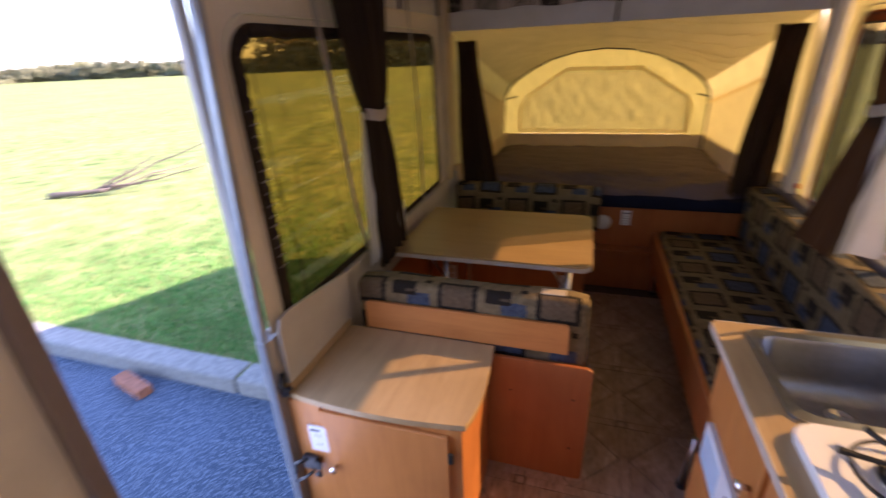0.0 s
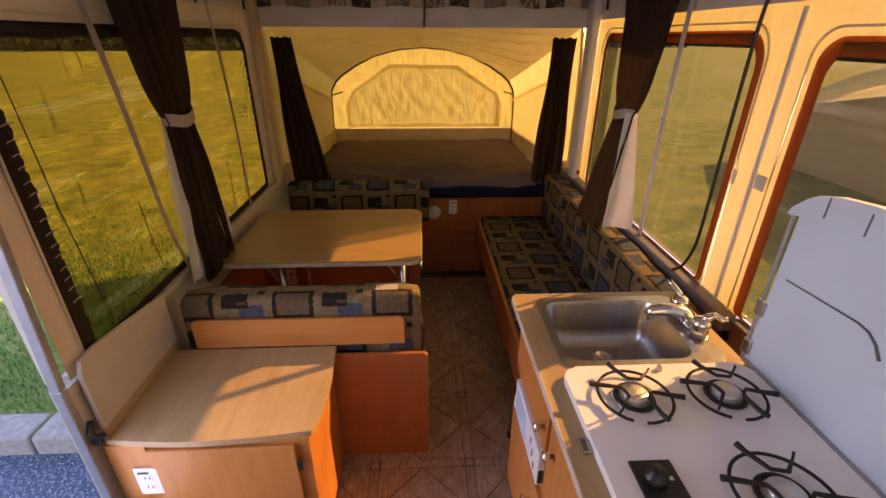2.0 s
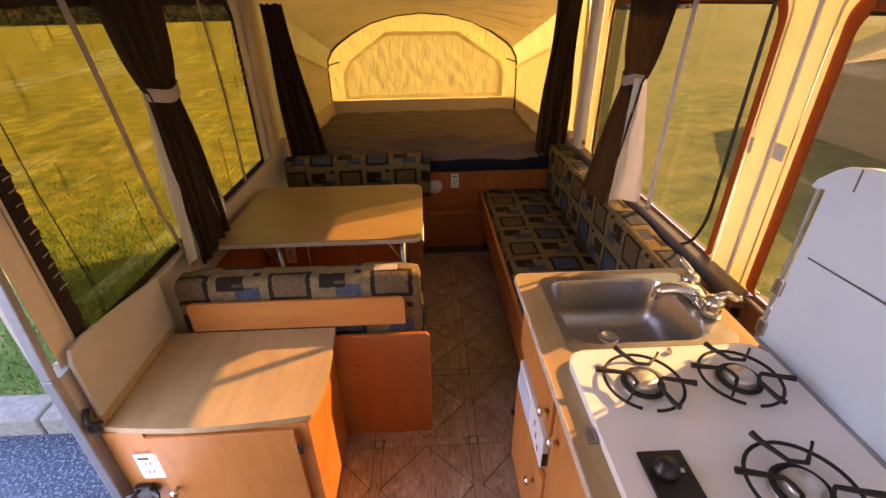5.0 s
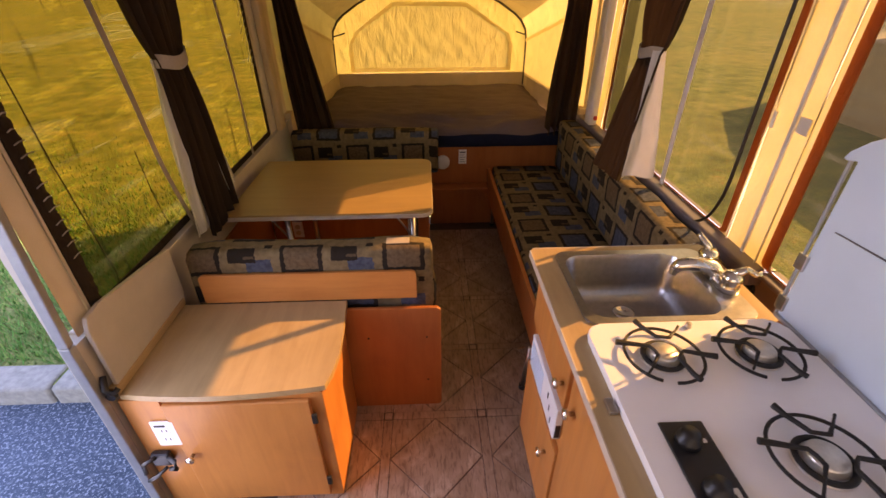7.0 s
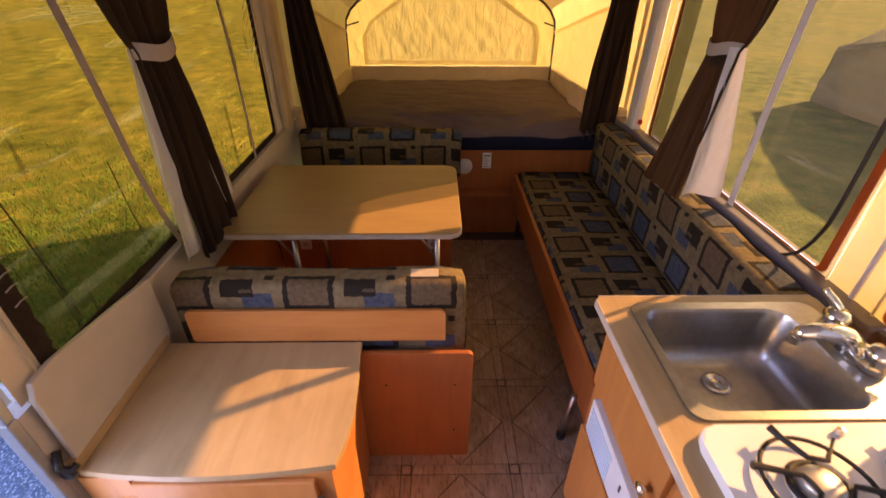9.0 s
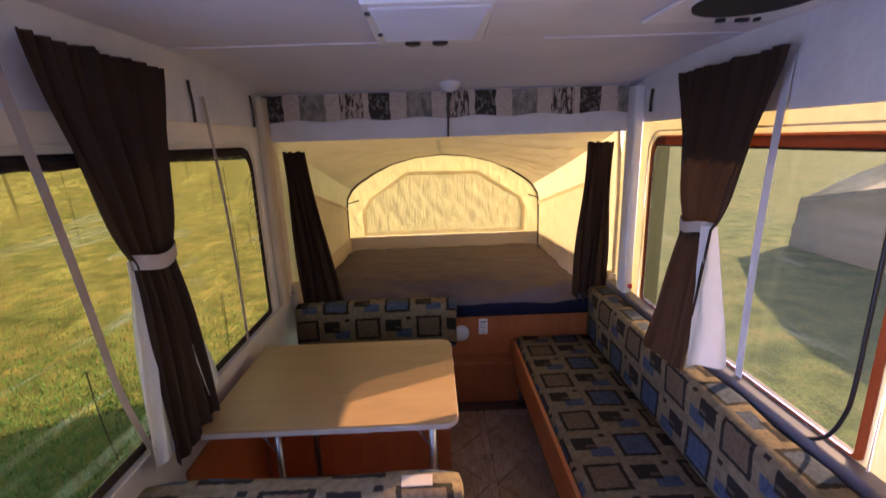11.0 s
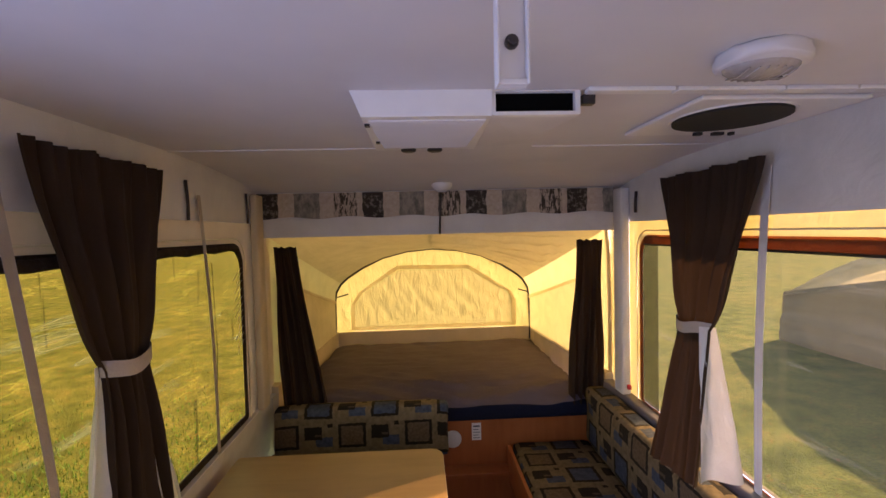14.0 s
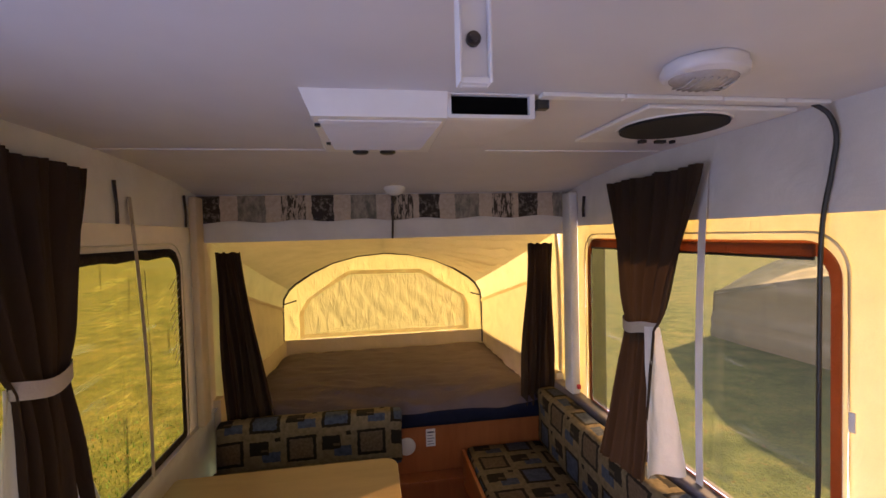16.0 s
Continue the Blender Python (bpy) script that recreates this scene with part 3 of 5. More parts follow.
def flap_fn(u, v):
    a = along(FLAPO + FLAPO[:1], u)
    p = Vector(CENTRE).lerp(a, v)
    pleat = 0.009 * math.sin(p.x * 58 + 3 * math.sin(p.y * 9)) * math.exp(-max(0.0, p.y - 0.83) * 4.5) + 0.006 * math.sin(p.x * 31 - p.y * 22)
    return (p.x, BED_END - 0.012 + (0.26 * crumple((p.x * 0.8 + 3, 0, p.y)) + 0.35 * pleat) * (1 - v ** 8), p.y)


solo("window_flap", surface(flap_fn, 110, 40), M_END_FLAP, "closed cream canvas window flap, crumpled", "flap", "structure", True)
end_flap = sheet(FLAPO, [inset(FLAPO, 0.034)], 'y', BED_END - 0.046, 0.002)
solo("trim", end_flap, M_SIDE_FLAP, "pale tape round the bed-end window flap", "tape", "structure")
solo("tent_pole", rod([(x, BED_END - 0.035, z) for x, z in ARCH], 0.009, 8), M_POLE, "dark arched tent pole round the bed end", "tent pole", "", True)
solo("tent_pole", rod([(0.235, BED_END - 0.04, 1.56), (0.30, 4.2, 1.66), (0.27, 3.6, 1.76)], 0.006, 8), M_POLE, "thin strut from the roof to the arched pole", "tent pole", "", True)

# closed window flaps in both sides, with a hem along the top
for xa, xb, sgn, stuff, hem in ((1.28, 1.13, -1, M_SIDE_FLAP, M_TAPE), (-0.78, -0.655, 1, M_CANVAS, M_POST)):
    def side_at(y, z, off):
        v = (y - 3.40) / (BED_END - 3.40)
        return (xa + (xb - xa) * v + sgn * (off + 0.006 * noise.noise(Vector((y * 6, z * 5 + y * 4, 3)))), y, z)

    def flap_top(y):
        return 1.44 - 0.265 * (y - 3.5)

    solo("window_flap", surface(lambda u, v: side_at(3.52 + 1.27 * u, 0.80 + (flap_top(3.52 + 1.27 * u) - 0.80) * v, 0.016 + 0.010 * (1 - v) * noise.noise(Vector((u * 5, v * 2, 8)))), 50, 24), stuff, "closed canvas window flap on the bed end's side", "flap", "structure", True)
    b = surface(lambda u, v: side_at(3.50 + 1.30 * u, flap_top(3.50 + 1.30 * u) - 0.012 + 0.026 * v, 0.024), 40, 1)
    solo("trim", b, hem, "stitched hem along the side flap's top", "hem", "structure", True)
for x0, x1 in ((-0.652, -0.54), (1.127, 1.03)):
    solo("tent_pole", rod([(x0, BED_END - 0.04, 1.135), (x1, BED_END - 0.03, 1.165)], 0.006, 8), M_POLE, "short stay from the arched pole to the end wall", "tent pole", "", True)

plat = thing("bed", (0.25, 4.15, 0.50), "pull-out double bed with taupe sheet on a navy mattress", "bed")
part("platform", box(-0.78, 1.28, 3.47, BED_END + 0.01, 0.46, 0.545), M_GREYBOARD, plat)


def mattress_top(u, v):
    x = -0.68 + u * 1.83
    y = 3.36 + v * (BED_END - 0.04 - 3.36)
    e = min(u, 1 - u, v * 0.8, (1 - v)) * 12
    z = 0.722 - 0.05 * max(0.0, 1 - e) ** 2
    r = 0.016 * noise.noise(Vector((x * 4, y * 9, 2.0))) + 0.010 * noise.noise(Vector((x * 9 + 6 * y, y * 16, 5.0))) + 0.075 * max(0.0, noise.noise(Vector((x * 3 + y * 1.5, y * 14 + 2 * math.sin(x * 3), 7.0)))) * math.exp(-((v - 0.12) / 0.16) ** 2)
    return (x, y, z + r)


part("mattress", box(-0.675, 1.145, 3.365, BED_END - 0.045, 0.577, 0.68, 0.03, 3), M_NAVY, plat, "navy mattress cover", True)
part("sheet", surface(mattress_top, 70, 60), M_SHEET, plat, "creased taupe fitted sheet", True)
part("end_rail", box(-0.665, 1.15, BED_END - 0.03, BED_END - 0.012, 0.66, 0.815, 0.006), M_POST, plat, "pale canvas skirt at the bed's end")
for x0, x1, q in ((-0.75, -0.65, 0), (1.25, 1.135, 1)):
    b = bmesh.new()
    vs = [b.verts.new(p) for p in ((x0, 3.47, 0.60), (x1, BED_END - 0.03, 0.60), (x1, BED_END - 0.03, 0.815), (x0, 3.47, 0.815))]
    b.faces.new(vs)
    g = bmesh.ops.extrude_face_region(b, geom=b.faces[:])
    for v in g["geom"]:
        if isinstance(v, bmesh.types.BMVert):
            v.co.x += 0.012
    part("side_rail", b, M_POST, plat, "pale canvas skirt at the bed's side")

for x0, x1 in ((LEFT - 0.05, LEFT + 0.035), (RIGHT - 0.045, RIGHT + 0.05)):
    solo("trim", box(x0, x1, 3.40, 3.475, 0.0, 0.83, 0.004), M_POST, "pale padded corner beside the bed's mouth", "corner", "structure")
front = thing("bed_front_panel", (0.72, 3.44, 0.0), "reddish maple panel under the bed with a kick ledge", "panel")
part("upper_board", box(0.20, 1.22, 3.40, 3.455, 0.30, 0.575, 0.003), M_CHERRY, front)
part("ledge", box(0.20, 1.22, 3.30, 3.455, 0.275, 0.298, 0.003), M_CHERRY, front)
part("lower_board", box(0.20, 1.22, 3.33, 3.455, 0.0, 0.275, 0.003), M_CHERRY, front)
lab = thing("warning_label", (0.440, 3.398, 0.503), "small white paper label on the maple panel", "label")
part("paper", box(0.411, 0.467, 3.3965, 3.3995, 0.452, 0.556), M_PAPER, lab)
for k in range(5):
    part("print_bar", box(0.419, 0.459 - 0.008 * (k % 2), 3.3955, 3.3964, 0.532 - 0.017 * k, 0.536 - 0.017 * k + (0.006 if k == 0 else 0)), M_INK, lab)
cap = thing("round_plate", (0.295, 3.40, 0.465), "round white plastic plate on the maple panel", "cap")
part("disc", lathe([(0.052, 0.0), (0.052, -0.008), (0.046, -0.014), (0.0, -0.015)], (0.295, 3.399, 0.465), 'Y', 28), M_PLASTIC, cap, "", True)

# valance, beam and curtains at the bed's mouth
mv = Mat("valance_print", 0.85, 0, 0.15)
ph = mv.op('FRACT', mv.op('ADD', mv.op('DIVIDE', mv.op('ADD', mv.axis(0), 0.352 + 5.7), 0.57), mv.op('MULTIPLY', mv.op('SUBTRACT', mv.noise(22, 2), 0.5), 0.035)))


def span(lo, hi):
    return mv.op('MULTIPLY', mv.op('GREATER_THAN', ph, lo), mv.op('LESS_THAN', ph, hi))


pale = mv.ramp(mv.noise(50, 3), (0.3, (0.40, 0.33, 0.26)), (0.7, (0.50, 0.43, 0.35)))
bark = mv.mix(mv.ramp(mv.noise(30, 4, (2.4, 1, 0.6), 0.65, 0.6), (0.47, 0.0), (0.53, 1.0)), (0.055, 0.045, 0.035), (0.40, 0.34, 0.27))
dark_sq = mv.mix(mv.ramp(mv.noise(34, 4, (1, 1, 1), 0.7), (0.50, 0.0), (0.62, 0.7)), (0.040, 0.034, 0.028), (0.26, 0.23, 0.19))
grey_sq = mv.ramp(mv.noise(28, 4, (1.5, 1, 0.8), 0.6), (0.35, (0.13, 0.125, 0.105)), (0.65, (0.30, 0.27, 0.22)))
c = mv.mix(span(0.03, 0.245), pale, bark)
c = mv.mix(span(0.30, 0.50), c, dark_sq)
c = mv.mix(span(0.655, 0.895), c, grey_sq)
mv.base(c)
mv.bump(mv.noise(14, 3, (1, 1, 0.2)), 0.3, 0.01)
M_VAL = mv.m


def val_fn(u, v):
    x = LEFT + u * (1.23 - LEFT)
    return (x, 3.235 + 0.008 * math.sin(x * 26) * (1 - v), 1.805 + 0.006 * math.sin(x * 19) * (1 - v) + v * 0.135)


val = thing("valance", (0.23, 3.24, 1.80), "printed fabric valance with faded brown squares", "valance")
part("cloth", surface(val_fn, 120, 8), M_VAL, val, "", True)
part("backing", box(LEFT, 1.23, 3.248, 3.262, 1.80, 1.945), M_STRIP, val)
solo("trim", box(LEFT, RIGHT, 3.265, 3.30, 1.70, 1.93, 0.004), M_STRIP, "white canvas strip over the bed's mouth", "beam", "structure")
# strip added behind the beam so no sun leaks over the bed's roof
solo("trim", box(LEFT - 0.06, RIGHT + 0.06, 3.412, 3.43, 1.725, 1.965), M_STRIP, "unseen white strip added to keep sun out over the bed", "strip", "structure")
hook = thing("roof_hook", (0.25, 3.2, 1.90), "white plastic roof hook with a hanging rod", "hook")
part("dome", lathe([(0.058, 0.025), (0.055, 0.0), (0.04, -0.02), (0.02, -0.03), (0.0, -0.032)], (0.253, 3.14, 1.955), 'Z', 24), M_PLASTIC, hook, "", True)
part("hanging_rod", rod([(0.253, 3.16, 1.96), (0.25, 3.215, 1.93), (0.246, 3.222, 1.85), (0.24, 3.224, 1.70)], 0.006, 8), M_POLE, hook, "thin dark rod", True)


def drape(axis_y, level, top, tie, bottom, folds=9, depth=0.030, lean=0.0, side=1.0):
    """Curtain surface: (low edge, high edge, z) at the top, the tie and the foot; axis_y: hangs along y, else along x."""
    def fn(u, v):
        z = top[2] + (bottom[2] - top[2]) * v
        if tie is None:
            f = v
            lo, hi = top[0] + (bottom[0] - top[0]) * f, top[1] + (bottom[1] - top[1]) * f
            amp = depth
        else:
            vt = (tie[2] - top[2]) / (bottom[2] - top[2])
            if v < vt:
                f = v / vt
                f = f ** 1.35
                lo, hi = top[0] + (tie[0] - top[0]) * f, top[1] + (tie[1] - top[1]) * f
            else:
                f = (v - vt) / (1 - vt)
                f = f ** 0.8
                lo, hi = tie[0] + (bottom[0] - tie[0]) * f, tie[1] + (bottom[1] - tie[1]) * f
            near = math.exp(-((v - vt) / 0.10) ** 2)
            amp = depth * (1 - 0.45 * near) * (1 - 0.35 * v)
            hi_b = 0.02 * math.exp(-((v - vt + 0.06) / 0.08) ** 2)
            lo, hi = lo - hi_b, hi + hi_b
        uu = u + 0.07 * noise.noise(Vector((u * 3.5, level * 7, folds * 0.7)))
        ph = 2 * math.pi * folds * uu + 1.2 * math.sin(2 * v + 4 * u)
        head = 0.35 * depth * math.sin(2 * math.pi * 2.6 * folds * uu) * max(0.0, 1 - v * 9)
        d = amp * (math.sin(ph) + 0.35 * math.sin(2.3 * ph + 5 * v)) * (0.30 + 0.70 * min(1, v * 2.5)) + head
        a = lo + (hi - lo) * u + 0.006 * math.sin(7 * v + 9 * u)
        z += 0.008 * math.sin(ph) * (v > 0.97) + 0.004 * math.sin(5 * math.pi * folds * u / 4) * (v < 0.02)
        d += side * lean * (0.75 + 0.25 * u) * max(0.0, (v - 0.5) / 0.5) ** 1.1
        return (level + side * d, a, z) if axis_y else (a, level + side * d, z)
    return fn


def window_curtain(level, top, tie, bottom, lining, side, words, lean=0.0):
    c = thing("curtain", (level, (tie[0] + tie[1]) / 2, bottom[2]), words, "curtain", "tied window curtains")
    part("cloth", surface(drape(True, level, top, tie, bottom, 5, 0.026, lean, side), 110, 70), M_CURTAIN, c, "dark brown gathered cloth", True)
    for t, z0, bt in lining:
        part("lining", surface(drape(True, level - side * 0.012, (t[0], t[1], tie[2] + 0.01), None, (bt[0], bt[1], z0), 2, 0.012, 0.8 * lean, side), 24, 40), M_LINING, c, "white lining turned outward", True)
    ov = [(level + side * 0.002 + 0.038 * math.cos(2 * math.pi * k / 28) , (tie[0] + tie[1]) / 2 + ((tie[1] - tie[0]) / 2 + 0.010) * math.sin(2 * math.pi * k / 28), tie[2]) for k in range(28)]
    b = bmesh.new()
    lo = [b.verts.new((x, y, z - 0.024 + 0.010 * math.sin(3 * y * 9))) for x, y, z in ov]
    hi = [b.verts.new((x, y, z + 0.020 + 0.010 * math.sin(3 * y * 9))) for x, y, z in ov]
    for k in range(28):
        b.faces.new((lo[k], lo[(k + 1) % 28], hi[(k + 1) % 28], hi[k]))
    part("tie_band", b, M_TIE, c, "pale grey tie band", True)
    return c


window_curtain(-0.70, (1.735, 2.285, 1.935), (1.965, 2.14, 1.375), (1.955, 2.27, 0.70), [((1.945, 2.02), 0.745, (1.865, 1.985)), ((2.10, 2.15), 0.80, (2.20, 2.315))], 1.0, "dark brown curtain with white lining, tied back at the waist")
sunny = window_curtain(1.205, (2.11, 2.70, 1.925), (2.37, 2.565, 1.32), (2.262, 2.525, 0.775), [], -1.0, "brown curtain with white lining, tied back beside the sunny window", -0.15)


def turned_lining(u, v):
    """Lining folded back from the curtain's edge towards the window."""
    a, c = Vector((1.165, 2.378, 1.335)), Vector((1.205, 2.345, 1.335))
    d, e = Vector((1.085, 2.268, 0.806)), Vector((1.226, 2.236, 0.812))
    f = v ** 0.75
    p = a.lerp(d, v).lerp(c.lerp(e, f), u)
    fold = 0.012 * math.sin(7 * u + 2 * v) * (0.4 + v) + 0.006 * noise.noise(Vector((u * 4, v * 6, 1)))
    return (p.x + 0.3 * fold, p.y - fold, p.z)


part("lining", surface(turned_lining, 24, 50), M_LINING, sunny, "white lining turned outward", True)
for x0, x1, xa, xb in ((-0.722, -0.590, -0.70, -0.43), (1.068, 1.215, 1.005, 1.205)):
    c = thing("curtain", ((xa + xb) / 2, 3.40, 0.66), "narrow dark brown curtain hanging at the bed's mouth", "curtain", "bed curtains")
    part("cloth", surface(drape(False, 3.385, (x0, x1, 1.645), None, (xa, xb, 0.665), 5, 0.024), 70, 40), M_CURTAIN, c, "", True)

part("zip_tape", surface(lambda u, v: (LEFT + 0.004, 1.372 + u * (0.030 + 0.008 * noise.noise(Vector((v * 26, 0, 0))) + 0.004 * noise.noise(Vector((v * 90, 3, 0)))), 0.80 + v * 0.78), 1, 160), M_FLAP_SHADED, canvas_l, "crumpled dark zip tape")

# pale rods imitate glints where the vinyl gathers at the window's two sides
rng_c = random.Random(11)
for k in range(15):
    z = 0.98 + 0.034 * k + 0.008 * rng_c.random()
    far = 1.395 + 0.02 * rng_c.random()
    part("crinkle", rod([(LEFT + 0.008, 1.374, z), (LEFT + 0.009, (1.374 + far) / 2, z + 0.004), (LEFT + 0.008, far, z + 0.002)], 0.0017, 5), M_STRAP, canvas_l, "", True)
for k in range(11):
    z = 1.20 + 0.036 * k + 0.012 * rng_c.random()
    near = 2.90 + 0.05 * rng_c.random()
    part("crinkle", rod([(LEFT + 0.006, 3.005, z), (LEFT + 0.008, (3.005 + near) / 2, z - 0.020), (LEFT + 0.006, near, z - 0.055)], 0.0014, 5), M_STRAP, canvas_l, "", True)

# padded corner posts of the tent
for x0, x1 in ((LEFT + 0.010, LEFT + 0.045), (RIGHT - 0.06, RIGHT - 0.010)):
    # warm light on the left post is put into its cream colour
    solo("tent_post", box(x0, x1, 3.135, 3.235, SILL, 1.93, 0.008, 2), M_POST if x0 < 0 else M_STRIP, "pale padded corner post of the tent", "post", "", True)


def strap(level, y0, z0, y1, z1, wide, words, sag=0.0, stuff=None):
    b = surface(lambda u, v: (level + 0.012 * math.sin(math.pi * v) * sag, y0 + (y1 - y0) * v + (u - 0.5) * wide, z0 + (z1 - z0) * v), 2, 24)
    g = bmesh.ops.extrude_face_region(b, geom=b.faces[:])
    for v in g["geom"]:
        if isinstance(v, bmesh.types.BMVert):
            v.co.x += 0.0015
    return solo("strap", b, stuff or M_STRAP, words, "strap", "", False, "tent straps")


b = surface(lambda u, v: (LEFT + 0.035 + 0.012 * math.sin(math.pi * v), 1.70 + 0.16 * v + 0.045 * max(0.0, v - 0.72) ** 1.5 * 8 + (u - 0.5) * (0.030 - 0.008 * v), 1.93 - (1.93 - SILL - 0.01) * v), 2, 48)
g = bmesh.ops.extrude_face_region(b, geom=b.faces[:])
for v in g["geom"]:
    if isinstance(v, bmesh.types.BMVert):
        v.co.x += 0.0015
solo("strap", b, M_STRAP, "beige webbing strap hanging slack down the tent window", "strap", "", False, "tent straps")
strap(LEFT + 0.02, 2.585, 1.88, 2.665, SILL + 0.01, 0.024, "beige webbing strap down the tent window", 1)
strap(RIGHT - 0.02, 2.17, 1.90, 2.205, SILL, 0.034, "white webbing strap down the sunny window", -1, M_STRIP)
for y in (3.08, 2.50):
    solo("cord", rod([(LEFT + 0.016, y, 1.93), (LEFT + 0.020, y + 0.004, 1.84), (LEFT + 0.016, y + 0.01, 1.78)], 0.006, 6), M_POLE, "short dark toggle cord on the canvas", "cord", "", True)
solo("cord", rod([(RIGHT - 0.016, 3.05, 1.90), (RIGHT - 0.020, 3.054, 1.84), (RIGHT - 0.016, 3.06, 1.79)], 0.008, 6), M_POLE, "short dark toggle cord on the canvas", "cord", "", True)
for y0, y1, y2, zt in ((1.47, 1.49, 1.53, 1.6), (1.825, 1.835, 1.86, 1.12), (2.78, 2.80, 2.76, 1.6)):
    solo("cord", rod([(LEFT - 0.03, y0, zt), (LEFT - 0.03, y1, (zt + 0.82) / 2), (LEFT - 0.03, y2, 0.82)], 0.0018, 6), M_POLE, "thin dark cord behind the tent window", "cord", "", True)
cable = [(1.215, 1.757, CEIL - 0.004), (1.245, 1.74, 1.985), (1.258, 1.732, 1.93), (1.26, 1.745, 1.84), (1.26, 1.77, 1.68), (1.26, 1.776, 1.3), (1.26, 1.778, 1.0), (1.258, 1.79, 0.90), (1.25, 1.82, 0.82), (1.235, 1.865, 0.78)]
fine = []
for i in range(len(cable) - 1):
    for k in range(5):
        p = [Vector(cable[max(0, min(len(cable) - 1, i + d))]) for d in (-1, 0, 1, 2)]
        t = k / 5
        fine.append(0.5 * ((2 * p[1]) + (p[2] - p[0]) * t + (2 * p[0] - 5 * p[1] + 4 * p[2] - p[3]) * t * t + (3 * p[1] - p[0] - 3 * p[2] + p[3]) * t ** 3))
solo("power_cable", rod(fine, 0.006, 8), M_BLACK, "black cable hanging from the ceiling to the sofa", "cable", "", True)
for y in (1.585,):
    solo("fabric_tab", box(RIGHT - 0.006, RIGHT - 0.002, y - 0.022, y + 0.022, 1.215, 1.262, 0.001), M_STRIP, "white fabric tab on the glowing canvas", "tab")
solo("fabric_tab", box(RIGHT - 0.006, RIGHT - 0.002, 1.70, 1.715, 1.20, 1.25, 0.001), M_STRIP, "white fabric tab on the glowing canvas", "tab")
solo("trim", box(RIGHT - 0.004, RIGHT + 0.002, 1.618, 1.632, SILL, 1.73), M_STRIP, "seam tape on the canvas between two windows", "tape", "structure")
solo("red_tag", box(RIGHT - 0.05, RIGHT - 0.03, 3.085, 3.105, 0.835, 0.86, 0.004), M_RED, "small red tag beside the window post", "tag")

# ---- ceiling fixtures ----
ac = thing("ceiling_vent_unit", (0.15, 1.9, CEIL), "white ceiling unit with ribbed grille and two dark knobs", "vent unit")
b = bmesh.new()
lo = [(0.008, 1.764, 1.966), (0.2955, 1.764, 1.966), (0.325, 2.33, 1.998), (-0.012, 2.33, 1.998)]
hi = [(-0.014, 1.752, CEIL), (0.2955, 1.752, CEIL), (0.333, 2.37, CEIL), (-0.026, 2.37, CEIL)]
lv, hv = [b.verts.new(p) for p in lo], [b.verts.new(p) for p in hi]
b.faces.new(lv)
for k in range(4):
    b.faces.new((lv[k], lv[(k + 1) % 4], hv[(k + 1) % 4], hv[k]))
part("housing", b, M_PLASTIC, ac)
for k in range(30):
    y = 1.800 + 0.0155 * k
    z = 1.966 + 0.032 * (y - 1.764) / 0.566
    part("rib", box(0.020, 0.288, y, y + 0.006, z - 0.004, z + 0.003), M_CEIL, ac)
for x in (0.099, 0.188):
    part("knob", lathe([(0.026, 0.0), (0.026, -0.007), (0.020, -0.011), (0, -0.011)], (x, 2.305, 1.997), 'Z', 18), M_BLACK, ac, "dark knob", True)
for y in (1.84, 2.12):
    z = 1.966 + 0.032 * (y - 1.764) / 0.566
    part("clip", box(0.006, 0.018, y, y + 0.016, z - 0.006, z + 0.002, 0.001), M_BLACK, ac, "small dark clip")
slot = thing("air_slot", (0.38, 1.77, CEIL), "black air slot in a white ceiling frame", "air slot")
part("surround", sheet(round_rect(0.296, 0.494, 1.966, 2.03, 0.004, 2), [[(0.304, 1.974), (0.482, 1.974), (0.482, 2.017), (0.304, 2.017)]], 'y', 1.760, 0.02), M_PLASTIC, slot)
# near-black block stands in for the shade inside the slot
part("opening", box(0.298, 0.490, 1.774, 1.80, 1.970, 2.03), M_VOID, slot, "near-black block standing for the recess's shade")
b = bmesh.new()
lv = [b.verts.new(p) for p in ((0.297, 1.780, 1.967), (0.493, 1.780, 1.967), (0.50, 2.30, 2.014), (0.328, 2.30, 2.002))]
hv = [b.verts.new((p.co.x, p.co.y, 2.03)) for p in lv]
b.faces.new(lv)
for k in range(4):
    b.faces.new((lv[k], lv[(k + 1) % 4], hv[(k + 1) % 4], hv[k]))
part("top_cover", b, M_CEIL, slot)
part("side_latch", box(0.500, 0.530, 1.762, 1.785, 1.990, 2.012, 0.003), M_BLACK, slot, "small black latch")
bar = thing("roof_bracket", (0.23, 1.25, CEIL), "white metal bracket hanging from the ceiling with one bolt", "bracket")
part("channel", box(0.216, 0.246, 1.246, 1.256, 1.862, CEIL + 0.002, 0.002), M_CEIL, bar)
for x in (0.2135, 0.2445):
    part("channel_lip", box(x, x + 0.003, 1.236, 1.256, 1.862, CEIL + 0.002, 0.001), M_CEIL, bar)
part("channel_lip", box(0.2165, 0.2445, 1.238, 1.246, 1.862, 1.868, 0.001), M_CEIL, bar)
part("bolt", lathe([(0.0075, 0.0), (0.0075, -0.005), (0.0045, -0.005), (0.0045, -0.009), (0, -0.009)], (0.230, 1.246, 1.907), 'Y', 12), M_POLE, bar, "steel bolt")
lamp = thing("ceiling_lamp", (0.75, 1.56, CEIL), "oval white ceiling lamp, unlit", "ceiling lamp")
egg = [(0.742 + 0.012 * math.cos(2 * t) + 0.078 * math.cos(t), 1.552 + 0.068 * math.sin(t)) for t in [2 * math.pi * k / 32 for k in range(32)]]
